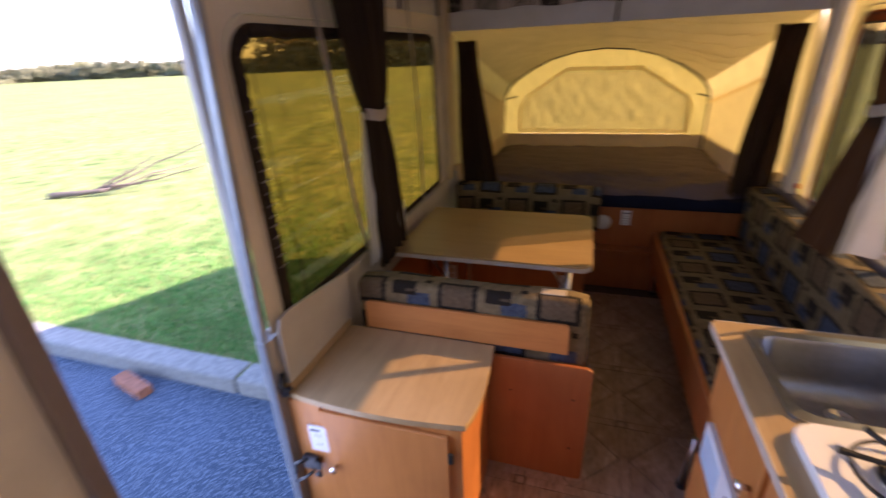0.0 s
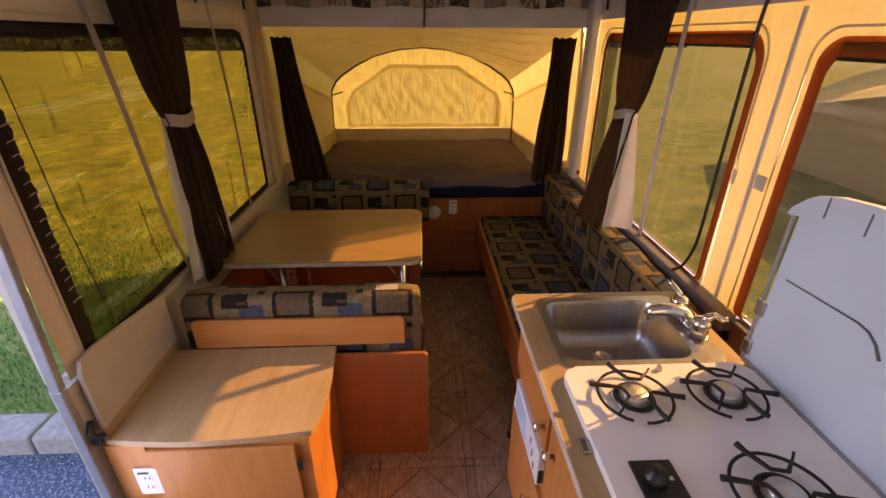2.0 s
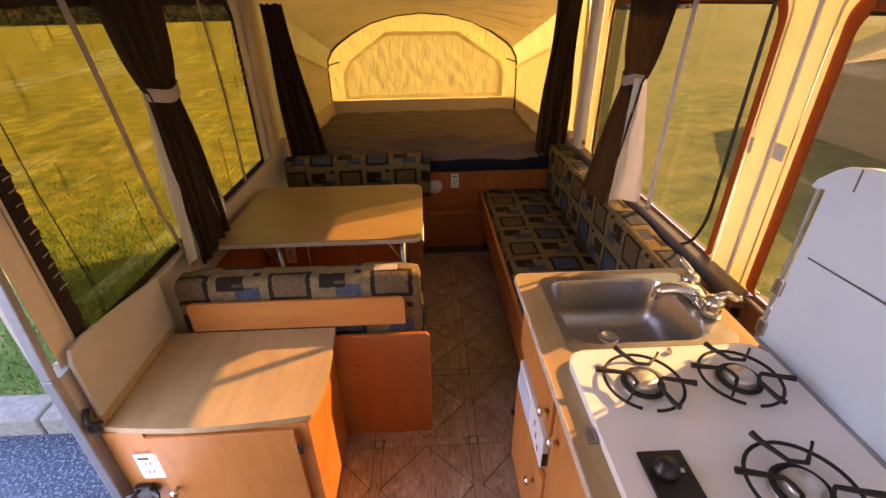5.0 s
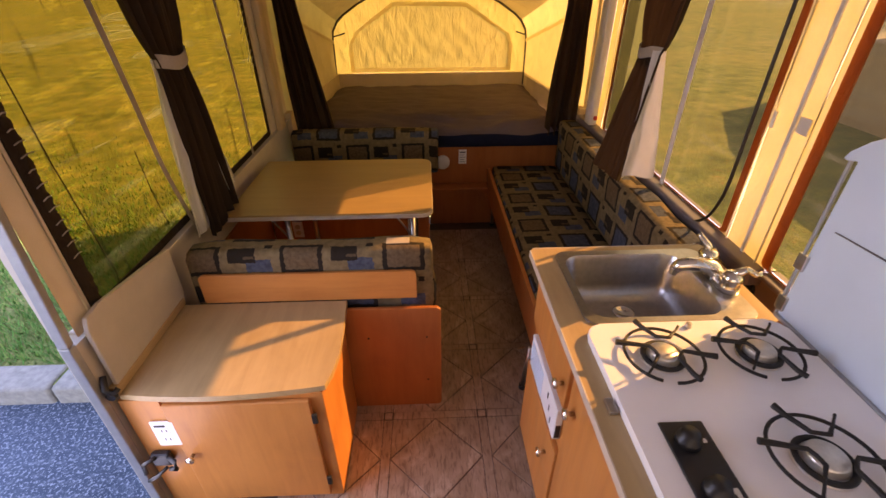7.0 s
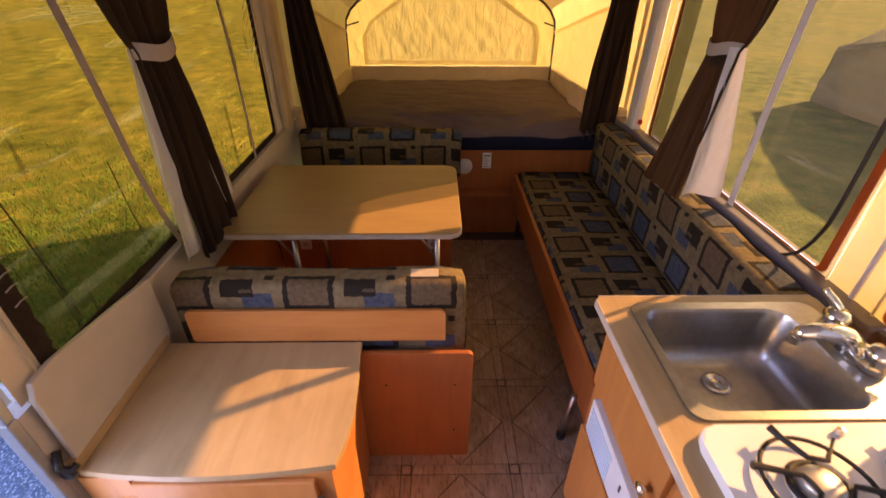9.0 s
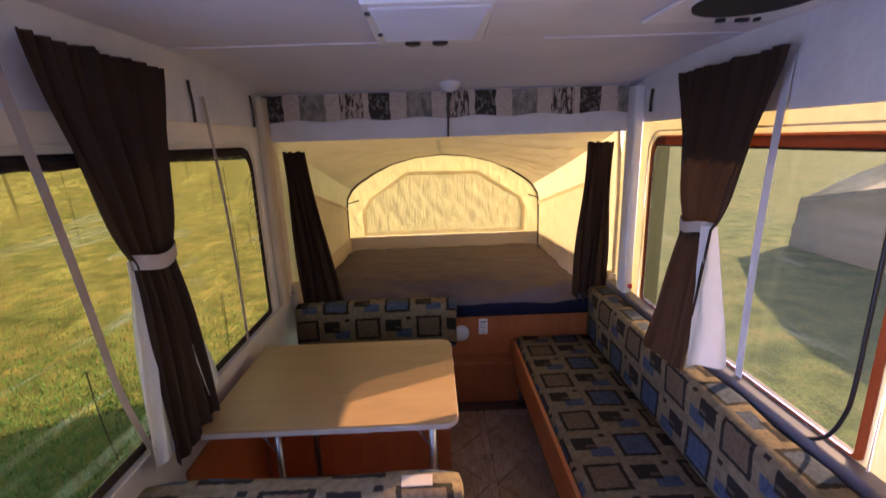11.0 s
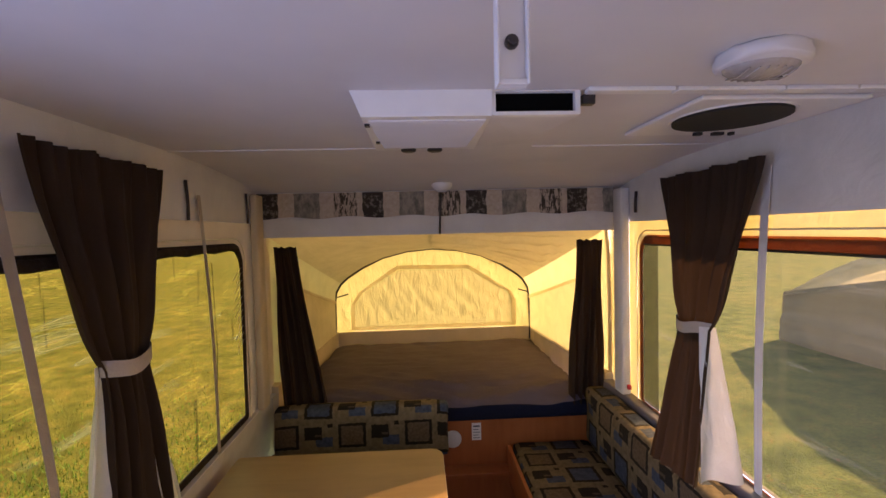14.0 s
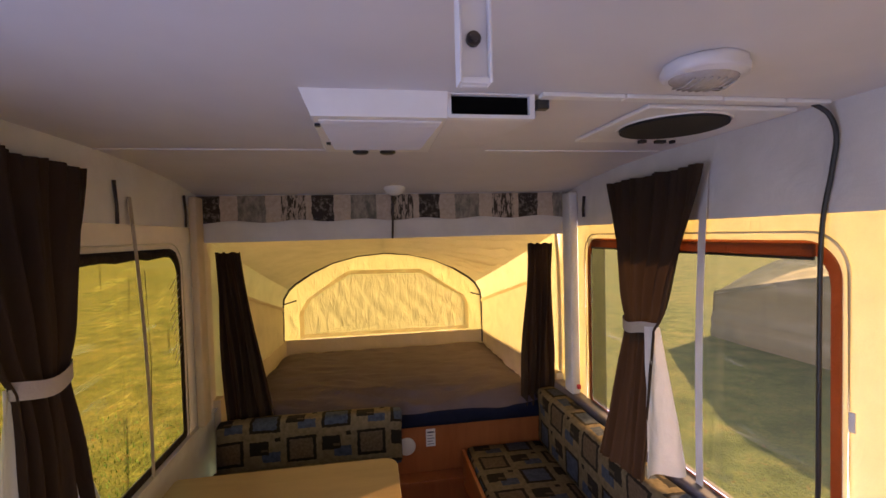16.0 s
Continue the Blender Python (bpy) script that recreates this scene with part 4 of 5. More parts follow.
part("base", slab(egg, 'z', CEIL - 0.026, 0.026, None, 0.010), M_CEIL, lamp, "", True)
b = bmesh.new()
bmesh.ops.create_uvsphere(b, u_segments=28, v_segments=14, radius=1)
for v in b.verts:
    v.co = Vector((0.752 + v.co.x * 0.066, 1.562 + v.co.y * 0.050, CEIL - 0.024 + v.co.z * 0.020))
part("lens", b, M_LENS, lamp, "ribbed clear lens", True)
for k in range(7):
    x = 0.709 + 0.0145 * k
    half = 0.050 * math.sqrt(max(0.0, 1 - ((x - 0.752) / 0.066) ** 2)) * 0.8
    part("lens_rib", rod([(x, 1.562 - half, CEIL - 0.037), (x, 1.562, CEIL - 0.0435), (x, 1.562 + half, CEIL - 0.037)], 0.0016, 6), M_LENS, lamp, "", True)
part("switch", box(0.81, 0.828, 1.60, 1.612, CEIL - 0.032, CEIL - 0.026, 0.002), M_BLACK, lamp, "small dark switch")
fan = thing("ceiling_fan_vent", (1.0, 2.0, CEIL), "square white ceiling vent with round black mesh", "roof vent")
part("plate", box(0.80, 1.225, 1.80, 2.2, CEIL - 0.012, CEIL, 0.005), M_PLASTIC, fan)
part("ring", rod([(0.985 + 0.146 * math.cos(2 * math.pi * k / 40), 1.965 + 0.146 * math.sin(2 * math.pi * k / 40), CEIL - 0.012) for k in range(40)], 0.004, 8, None, True), M_PLASTIC, fan, "", True)
part("mesh_disc", lathe([(0.142, 0.0), (0.142, -0.008), (0.0, -0.009)], (0.985, 1.965, CEIL - 0.013), 'Z', 40), M_MESH, fan, "round black mesh")
for x, s in ((1.02, 0.012), (1.085, 0.018), (1.13, 0.007)):
    part("switch", box(x - s, x + s, 2.15, 2.168, CEIL - 0.022, CEIL - 0.011, 0.002), M_BLACK, fan, "small black switch")
for x0, x1 in ((0.50, 0.70), (0.70, 0.95), (0.95, 1.12), (1.12, 1.25)):
    solo("trim", box(x0 + 0.004, x1, 1.735, 1.765, CEIL - 0.010, CEIL, 0.003), M_PLASTIC, "white wire cover on the ceiling", "wire cover", "structure")

# ---- door side cabinet ----
cab = thing("cabinet", (-0.43, 1.47, 0.0), "maple cabinet with a bowed tan laminate top by the door", "cabinet")
part("body", box(-0.745, -0.145, 1.275, 1.655, 0.0, 0.548, 0.002), M_MAPLE, cab)
top = [(-0.745, 1.69), (-0.745, 1.285)] + [(-0.735 + 0.60 * k / 10, 1.285 - 0.032 * math.sin(math.pi * (0.15 + 0.8 * k / 10))) for k in range(11)]
top += [(-0.122, 1.33), (-0.112, 1.42), (-0.118, 1.55), (-0.128, 1.69)]
part("top", slab(top, 'z', 0.549, 0.022, None, 0.003), M_TOP, cab, "tan laminate top")
door = part("door", box(-0.625, -0.185, 1.258, 1.275, 0.03, 0.528, 0.004), M_MAPLE, cab)
part("knob", lathe([(0.006, 0.0), (0.006, -0.014), (0.014, -0.02), (0.013, -0.027), (0.0, -0.030)], (-0.597, 1.258, 0.292), 'Y', 20), M_CHROME, door, "round chrome knob", True)
for z in (0.12, 0.45):
    part("hinge", box(-0.186, -0.170, 1.252, 1.262, z - 0.02, z + 0.02, 0.002), M_IRON, cab, "dark hinge")
part("filler", box(-0.745, -0.63, 1.266, 1.275, 0.0, 0.548), M_MAPLE, cab)
latch = thing("door_latch", (-0.70, 1.255, 0.28), "black plastic door latch clipped on the cabinet", "latch")
part("body", box(-0.722, -0.662, 1.238, 1.264, 0.262, 0.318, 0.008), M_BLACK, latch)
part("lever", rod([(-0.70, 1.235, 0.315), (-0.735, 1.222, 0.30), (-0.74, 1.22, 0.255)], 0.007, 8), M_BLACK, latch, "", True)
part("lever", rod([(-0.68, 1.235, 0.262), (-0.71, 1.225, 0.235), (-0.745, 1.22, 0.215)], 0.006, 8), M_BLACK, latch, "", True)
part("claw", rod([(-0.665, 1.24, 0.31), (-0.645, 1.232, 0.295), (-0.648, 1.23, 0.26), (-0.67, 1.235, 0.255)], 0.008, 8), M_BLACK, latch, "", True)
out = thing("wall_outlet", (-0.648, 1.262, 0.40), "white double power outlet on the cabinet front", "outlet")
part("plate", box(-0.684, -0.612, 1.2575, 1.2655, 0.343, 0.457, 0.003), M_PLASTIC, out)
part("test_button", box(-0.672, -0.640, 1.2555, 1.2575, 0.436, 0.443), M_BLACK, out)
for z in (0.375, 0.415):
    part("socket", box(-0.664, -0.632, 1.2565, 1.2576, z - 0.014, z + 0.014, 0.0005), M_PLASTIC, out)
    for dx in (-0.007, 0.007):
        part("slit", box(-0.648 + dx - 0.0015, -0.648 + dx + 0.0015, 1.2557, 1.2564, z - 0.003, z + 0.008), M_BLACK, out)
flapb = [(1.285, 0.585), (1.30, 0.575), (1.70, 0.575), (1.72, 0.60), (1.72, 0.80), (1.36, 0.845), (1.30, 0.84), (1.285, 0.80)]
solo("folding_board", slab(flapb, 'x', LEFT + 0.012, 0.014, None, 0.003), M_WALLBOARD, "beige folding board over the cabinet at the wall", "board")
solo("trim", box(LEFT + 0.002, LEFT + 0.03, 1.27, 1.70, 0.571, 0.60, 0.004), M_TOP, "tan laminate ledge strip behind the cabinet", "ledge", "structure")
latch2 = thing("tent_latch", (-0.745, 1.262, 0.60), "black latch hook at the door jamb", "latch")
part("hook", rod([(-0.75, 1.27, 0.65), (-0.745, 1.25, 0.615), (-0.735, 1.255, 0.59), (-0.725, 1.27, 0.60)], 0.009, 8), M_BLACK, latch2, "", True)
part("pivot", lathe([(0.014, 0), (0.014, -0.014), (0, -0.014)], (-0.74, 1.262, 0.585), 'Y', 12), M_BLACK, latch2)

# door jamb and frame
jamb = thing("door_frame", (LEFT, 1.24, 0.0), "grey aluminium frame of the open doorway", "door frame")
part("jamb", box(LEFT - 0.025, LEFT + 0.004, DOOR_B - 0.018, DOOR_B + 0.006, -0.05, SILL, 0.003), M_ALU, jamb)
b = box(LEFT - 0.025, LEFT + 0.004, DOOR_B - 0.018, DOOR_B + 0.004, SILL + 0.002, DOOR_TOP, 0.003)
for v in b.verts:
    v.co.y += 0.058 * (v.co.z - SILL)
part("upper_jamb", b, M_ALU, jamb, "slanting upper rail of the doorway")
part("screen_track", box(LEFT - 0.06, LEFT - 0.035, DOOR_B + 0.014, DOOR_B + 0.045, SILL, DOOR_TOP, 0.003), M_WALLBOARD, jamb)
part("jamb", box(LEFT - 0.06, LEFT + 0.03, DOOR_A - 0.035, DOOR_A, -0.05, DOOR_TOP, 0.004), M_GREYBOARD, jamb, "brown rear jamb")
part("header", box(LEFT - 0.06, LEFT + 0.012, DOOR_A, DOOR_B, DOOR_TOP, DOOR_TOP + 0.04, 0.003), M_ALU, jamb)
part("threshold", box(LEFT - 0.08, LEFT, DOOR_A, DOOR_B, -0.05, -0.004, 0.004), M_ALU, jamb)

# ---- dinette ----
seat = thing("dinette_bench", (-0.25, 1.9, 0.0), "maple dinette bench with patterned cushions, seen from behind", "bench")
part("end_panel", slab(round_rect(-0.24, 0.226, 0.0, 0.545, (0.0, 0.02, 0.02, 0.0), 4), 'y', 1.662, 0.016, None, 0.002), M_CHERRY, seat)
for x, z in ((0.17, 0.40), (0.17, 0.16), (-0.06, 0.40)):
    part("screw", lathe([(0.004, 0), (0.004, -0.002), (0, -0.002)], (x, 1.661, z), 'Y', 10), M_IRON, seat, "dark screw head")
part("back_board", slab(round_rect(-0.655, 0.137, 0.572, 0.695, (0.01, 0.0, 0.02, 0.02), 4), 'y', 1.692, 0.014, None, 0.002), M_MAPLE_X, seat)
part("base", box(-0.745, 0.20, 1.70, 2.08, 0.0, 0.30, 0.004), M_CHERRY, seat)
part("seat_cushion", cushion(-0.735, 0.215, 1.82, 2.12, 0.30, 0.42, 0.03, 0.006, 3), M_SEATFAB, seat, "patterned seat cushion", True)
bc = part("back_cushion", cushion(-0.705, 0.205, 1.712, 1.832, 0.42, 0.778, 0.035, 0.010, 5), M_BOLFAB, seat, "patterned back cushion", True)
part("care_label", box(0.03, 0.115, 1.75, 1.79, 0.774, 0.7825, 0.001), M_EDGE, bc, "white care label")
fb = thing("dinette_bench", (-0.25, 3.1, 0.0), "red maple dinette bench with patterned bolster under the bed", "bench")
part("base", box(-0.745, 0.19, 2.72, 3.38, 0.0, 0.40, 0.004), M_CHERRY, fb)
part("seat_cushion", cushion(-0.735, 0.205, 2.71, 3.28, 0.40, 0.50, 0.03, 0.006, 8), M_SEATFAB, fb, "patterned seat cushion", True)
part("back_cushion", cushion(-0.715, 0.265, 3.24, 3.352, 0.43, 0.745, 0.035, 0.010, 9), M_BOLFAB, fb, "patterned back cushion", True)
for x in (-0.60, 0.09):
    o2 = thing("wall_outlet", (x, 2.715, 0.315), "white power outlet on the bench base", "outlet")
    part("plate", box(x - 0.030, x + 0.030, 2.711, 2.7195, 0.262, 0.368, 0.003), M_PLASTIC, o2)
    for z in (0.295, 0.335):
        part("socket", lathe([(0.015, 0), (0.015, -0.002), (0, -0.002)], (x, 2.7105, z), 'Y', 16), M_EDGE, o2)
tab = thing("dinette_table", (-0.2, 2.43, 0.0), "tan laminate dinette table on folding metal legs", "table")
part("tabletop", slab(round_rect(-0.70, 0.205, 2.095, 2.76, (0.01, 0.055, 0.055, 0.01), 8), 'z', 0.708, 0.022, None, 0.003), M_TABLE, tab)
part("edge_band", slab(round_rect(-0.699, 0.208, 2.092, 2.763, (0.01, 0.056, 0.056, 0.01), 8), 'z', 0.704, 0.018), M_EDGE, tab, "pale edge band")
for x in (-0.47, 0.11):
    for y in (2.20, 2.64):
        lg = part("leg", rod([(x, y, 0.704), (x, y, 0.012)], 0.013, 12), M_STEEL, tab, "pale metal leg", True)
        part("foot", lathe([(0.018, 0.0), (0.018, 0.02), (0.013, 0.02)], (x, y, 0.0), 'Z', 12), M_BLACK, lg, "black rubber foot")
    part("brace", rod([(x - 0.10, 2.20, 0.70), (x - 0.004, 2.20, 0.55)], 0.005, 8), M_STEEL, tab, "thin folding brace", True)

# ---- sofa ----
sofa = thing("sofa_bench", (0.9, 2.5, 0.0), "long sofa bench in tan fabric with framed squares", "sofa")
part("front_board", slab(round_rect(1.60, 3.385, 0.235, 0.425, (0.02, 0.01, 0.02, 0.02), 4), 'x', 0.620, 0.020, None, 0.003), M_CHERRY, sofa, "maple front board")
part("base", box(0.66, 1.27, 1.64, 3.32, 0.20, 0.26), M_UNDERSIDE, sofa)
part("seat_cushion", cushion(0.642, 1.12, 1.60, 3.375, 0.26, 0.445, 0.035, 0.008, 12), M_SEATFAB, sofa, "patterned seat cushion", True)
part("back_cushion", cushion(1.085, 1.222, 1.56, 3.37, 0.43, 0.776, 0.04, 0.012, 15), M_BACKFAB, sofa, "patterned back cushion", True)
lg = part("leg", rod([(0.606, 1.715, 0.27), (0.598, 1.735, 0.02)], 0.011, 12), M_STEEL, sofa, "square metal leg", True)
part("foot", lathe([(0.017, 0.0), (0.017, 0.022), (0.012, 0.022)], (0.598, 1.736, 0.0), 'Z', 12), M_BLACK, lg, "black rubber foot")
lg = part("leg", rod([(0.66, 3.28, 0.25), (0.66, 3.28, 0.02)], 0.012, 12), M_STEEL, sofa, "square metal leg", True)
part("foot", lathe([(0.017, 0.0), (0.017, 0.022), (0.012, 0.022)], (0.66, 3.28, 0.0), 'Z', 12), M_BLACK, lg, "black rubber foot")

# ---- galley ----
G0 = 0.16
gal = thing("kitchen_cabinet", (0.78, 0.9, 0.0), "maple galley cabinet with doors, drawer and round knobs", "cabinet")
part("body", box(0.545, 1.03, G0, 1.485, 0.05, 0.74, 0.003), M_MAPLE, gal)
part("upper_body", sheet([(0.545, G0), (1.03, G0), (1.03, 1.485), (0.545, 1.485)], [[(0.565, 1.15), (0.965, 1.15), (0.965, 1.475), (0.565, 1.475)]], 'z', 0.74, 0.128), M_MAPLE, gal)
part("plinth", box(0.58, 1.03, G0, 1.46, 0.0, 0.05), M_UNDERSIDE, gal)


def front_panel(nm, y0, y1, z0, z1, knob_at=None):
    d = part(nm, slab(round_rect(y0, y1, z0, z1, 0.008, 3), 'x', 0.529, 0.016, None, 0.003), M_MAPLE, gal)
    if knob_at:
        part("knob", lathe([(0.006, 0.0), (0.006, -0.014), (0.015, -0.02), (0.014, -0.027), (0.0, -0.031)], (0.529, *knob_at), 'X', 20), M_CHROME, d, "round chrome knob", True)


front_panel("drawer_front", 1.11, 1.47, 0.64, 0.845, (1.135, 0.715))
front_panel("door", 1.10, 1.47, 0.10, 0.46, (1.17, 0.37))
front_panel("door", 0.66, 1.085, 0.10, 0.845, (1.04, 0.715))
front_panel("door", G0 + 0.02, 0.645, 0.10, 0.845, (0.60, 0.715))
heat = thing("heater_grille", (0.53, 1.28, 0.55), "white furnace grille panel set in the galley front", "grille")
part("plate", slab(round_rect(1.125, 1.43, 0.492, 0.617, 0.006, 3), 'x', 0.523, 0.021, None, 0.003), M_PLASTIC, heat)
for k in range(7):
    part("louvre", box(0.520, 0.524, 1.27, 1.415, 0.500 + 0.015 * k, 0.506 + 0.015 * k), M_COVER, heat)
for k in range(3):
    part("slot", box(0.5215, 0.5235, 1.163 + 0.022 * k, 1.169 + 0.022 * k, 0.515 + 0.026 * k, 0.537 + 0.026 * k), M_BLACK, heat, "dark slot")
part("side_slot", box(0.526, 0.54, 1.1225, 1.126, 0.505, 0.555), M_BLACK, heat, "dark slot")

ct = thing("worktop", (0.78, 0.9, 0.87), "tan laminate worktop with pale edge over the galley", "worktop")
BASIN = round_rect(0.586, 0.930, 1.176, 1.460, 0.05, 6)
part("top", sheet(round_rect(0.503, 1.045, G0, 1.515, (0.0, 0.0, 0.012, 0.012), 3), [round_rect(0.578, 0.938, 1.168, 1.468, 0.05, 6)], 'z', 0.869, 0.021), M_TOP, ct)
part("edge_band", box(0.499, 0.503, G0, 1.505, 0.868, 0.891, 0.001), M_EDGE, ct, "pale edge band")
part("edge_band", box(0.51, 1.04, 1.5155, 1.519, 0.868, 0.891, 0.001), M_EDGE, ct, "pale edge band")
sk = thing("kitchen_sink", (0.77, 1.32, 0.89), "brushed steel sink basin set in the worktop", "sink")
part("rim", sheet(round_rect(0.568, 1.005, 1.158, 1.484, 0.03, 4), [BASIN], 'z', 0.8905, 0.006), M_STEEL, sk)
b = bmesh.new()
loops = []
for d, z in ((0.0, 0.8965), (-0.004, 0.885), (-0.012, 0.80), (-0.022, 0.765), (-0.05, 0.752)):
    loops.append([b.verts.new((x, y, z)) for x, y in inset(BASIN, -d)])
for la, lb in zip(loops, loops[1:]):
    for k in range(len(la)):
        b.faces.new((la[k], la[(k + 1) % len(la)], lb[(k + 1) % len(la)], lb[k]))
b.faces.new(loops[-1])
part("basin", b, M_STEEL, sk, "", True)
part("drain", lathe([(0.032, 0.0), (0.032, 0.004), (0.024, 0.005), (0.02, 0.001), (0, 0.001)], (0.765, 1.36, 0.753), 'Z', 24), M_CHROME, sk, "chrome drain", True)

gm_ = thing("cable_grommet", (1.274, 1.53, 0.70), "round black grommet in the grey-brown side board", "grommet")
part("ring", lathe([(0.026, 0.0), (0.026, -0.005), (0.018, -0.007), (0.016, -0.002), (0.0, -0.002)], (1.279, 1.53, 0.70), 'X', 24), M_BLACK, gm_, "", True)
fc = thing("faucet", (0.975, 1.32, 0.897), "chrome two-lever faucet with a low swivel spout", "faucet")
part("base", slab(round_rect(0.955, 1.002, 1.245, 1.405, 0.022, 6), 'z', 0.897, 0.02, None, 0.006), M_CHROME, fc, "", True)
for y, s in ((1.268, -1), (1.382, 1)):
    h = part("handle", lathe([(0.026, 0.0), (0.025, 0.018), (0.021, 0.026), (0.026, 0.036), (0.026, 0.044), (0.018, 0.056), (0.0, 0.060)], (0.978, y, 0.900), 'Z', 20), M_CHROME, fc, "", True)
    part("lever", rod([(0.978, y, 0.948), (0.985, y + s * 0.008, 0.962), (1.005, y - 0.005, 0.968), (1.025, y - 0.015, 0.958), (1.036, y - 0.02, 0.963)] if s < 0 else
                      [(0.978, y, 0.948), (0.974, y + 0.006, 0.962), (0.966, y + 0.016, 0.974), (0.958, y + 0.028, 0.984), (0.954, y + 0.034, 0.990)], lambda f: 0.0115 - 0.006 * abs(f - 0.2) + 0.004 * max(0.0, f - 0.8) * 5 * 0.5, 10), M_CHROME, h, "", True)
part("spout", rod([(0.975, 1.322, 0.905), (0.970, 1.322, 0.925), (0.952, 1.324, 0.938), (0.925, 1.328, 0.944), (0.895, 1.332, 0.944), (0.872, 1.335, 0.938), (0.862, 1.336, 0.926)], lambda f: 0.024 - 0.008 * f, 14), M_CHROME, fc, "", True)
part("aerator", lathe([(0.013, 0.0), (0.013, 0.018), (0.011, 0.02)], (0.862, 1.336, 0.912), 'Z', 16), M_CHROME, fc)

stv = thing("cooktop", (0.79, 0.65, 0.89), "white enamel three-burner gas cooktop", "cooktop")
part("plate", slab(round_rect(0.552, 1.022, G0 + 0.03, 1.138, 0.035, 6), 'z', 0.8905, 0.022, None, 0.006), M_ENAMEL, stv)


def burner(x, y, s=1.0):
    z = 0.914
    bn = part("burner", lathe([(0.046 * s, 0.0), (0.044 * s, 0.004), (0.034 * s, 0.006), (0.031 * s, 0.010), (0.032 * s, 0.012), (0.029 * s, 0.016), (0.030 * s, 0.018), (0.026 * s, 0.022), (0.0, 0.0225)], (x, y, z), 'Z', 28), M_CAP, stv, "steel burner head", True)
    part("burner_well", rod([(x + 0.040 * s * math.cos(t), y + 0.040 * s * math.sin(t), z + 0.006) for t in [2 * math.pi * k / 28 for k in range(28)]], 0.006, 6, None, True), M_IRON, bn, "black ring", True)
    arc = [radians(-95 + 340 * k / 34) for k in range(35)]
    gr = part("grate", rod([(x + 0.080 * s * math.cos(t), y + 0.080 * s * math.sin(t), z + 0.012) for t in arc], 0.0036, 6), M_IRON, stv, "black wire grate", True)
    for a0, a1, far0, far1, end0, end1 in ((108, 48, 0.094, 0.088, 0.0065, 0.0028), (166, 226, 0.100, 0.092, 0.0065, 0.0028), (-16, -72, 0.100, 0.094, 0.0065, 0.0058)):
        rows = []
        for r, a, h in ((far0, a0, 0.028), (0.075, a0, 0.028), (0.034, a0 - 6 if a1 < a0 else a0 + 6, 0.032), (0.030, (a0 + a1) / 2, 0.033), (0.034, a1 + 6 if a1 < a0 else a1 - 6, 0.032), (0.075, a1, 0.028), (far1, a1, 0.030)):
            rows.append((x + r * s * math.cos(radians(a)), y + r * s * math.sin(radians(a)), z + h))
        fat = [end0, end0 * 0.8, 0.0042, 0.0038, 0.0042, end1 * 0.9, end1]
        part("grate_arm", rod(rows, lambda f: fat[min(6, int(round(f * 6)))], 8), M_IRON, gr, "", False)


burner(0.684, 1.022)
burner(0.895, 1.022)
burner(0.845, 0.775, 1.08)
pan = part("control_panel", box(0.600, 0.682, 0.50, 0.862, 0.9128, 0.919, 0.003), M_BLACK, stv, "glossy black control strip")
for y in (0.82, 0.73, 0.64, 0.555):
    part("knob", lathe([(0.022, 0.0), (0.021, 0.012), (0.017, 0.014), (0.016, 0.024), (0.0, 0.025)], (0.635, y, 0.919), 'Z', 22), M_BLACK, pan, "", True)
    part("knob_mark", box(0.660, 0.668, y - 0.004, y + 0.004, 0.9192, 0.9200), M_PAPER, pan, "pale printed mark")
part("print_bar", box(0.664, 0.672, 0.655, 0.735, 0.9192, 0.9199), M_PAPER, pan, "pale printed line")
part("lid_catch", lathe([(0.008, 0.0), (0.006, 0.012), (0, 0.013)], (0.79, 1.118, 0.9125), 'Z', 10), M_STEEL, stv, "small metal catch")
part("side_catch", box(0.53, 0.548, 0.90, 0.935, 0.890, 0.900, 0.002), M_STEEL, stv, "small metal catch")
solo("trim", box(1.0225, 1.033, G0, 1.14, 0.8905, 0.905, 0.003), M_MAPLE_X, "maple strip behind the cooktop", "strip", "structure")

cv = thing("cooktop_cover", (1.05, 0.7, 0.90), "pale folding cooktop cover standing upright on hinges", "cover")
part("panel", slab([(G0, 0.905), (1.160, 0.905), (1.152, 1.318), (G0, 1.345)], 'x', 1.034, 0.014, None, 0.003), M_COVER, cv)
lip = [(G0, 1.336), (0.967, 1.324), (1.125, 1.312), (1.160, 1.300), (1.168, 1.303), (1.160, 1.320), (1.131, 1.347), (1.109, 1.361), (1.062, 1.374), (0.99, 1.382), (G0, 1.395)]
part("lip", slab(lip, 'x', 1.016, 0.016, None, 0.004), M_COVER, cv, "rounded raised lip along the cover's top")
for y in (1.075, 0.985):
    part("lip_seam", box(1.0145, 1.0165, y, y + 0.003, 1.325, 1.368), M_INK, cv, "thin seam")
part("fold_line", rod([(1.032, 1.122, 1.158), (1.032, 1.03, 1.162), (1.032, 0.945, 1.166), (1.032, 0.92, 1.162), (1.032, 0.90, 1.148), (1.032, 0.883, 1.125)], lambda f: 0.0014 + 0.0016 * f, 6), M_INK, cv, "dark fold gap", True)
part("edge_rail", box(1.026, 1.034, 1.158, 1.164, 0.905, 1.312, 0.002), M_ALU, cv, "thin metal edge")
part("foot_rail", box(1.024, 1.034, G0, 1.158, 0.9055, 0.914, 0.002), M_ALU, cv, "thin metal edge")
for z in (1.06, 0.945):
    part("hinge", box(1.026, 1.0335, 1.146, 1.172, z - 0.020, z + 0.020, 0.002), M_STEEL, cv, "steel hinge")
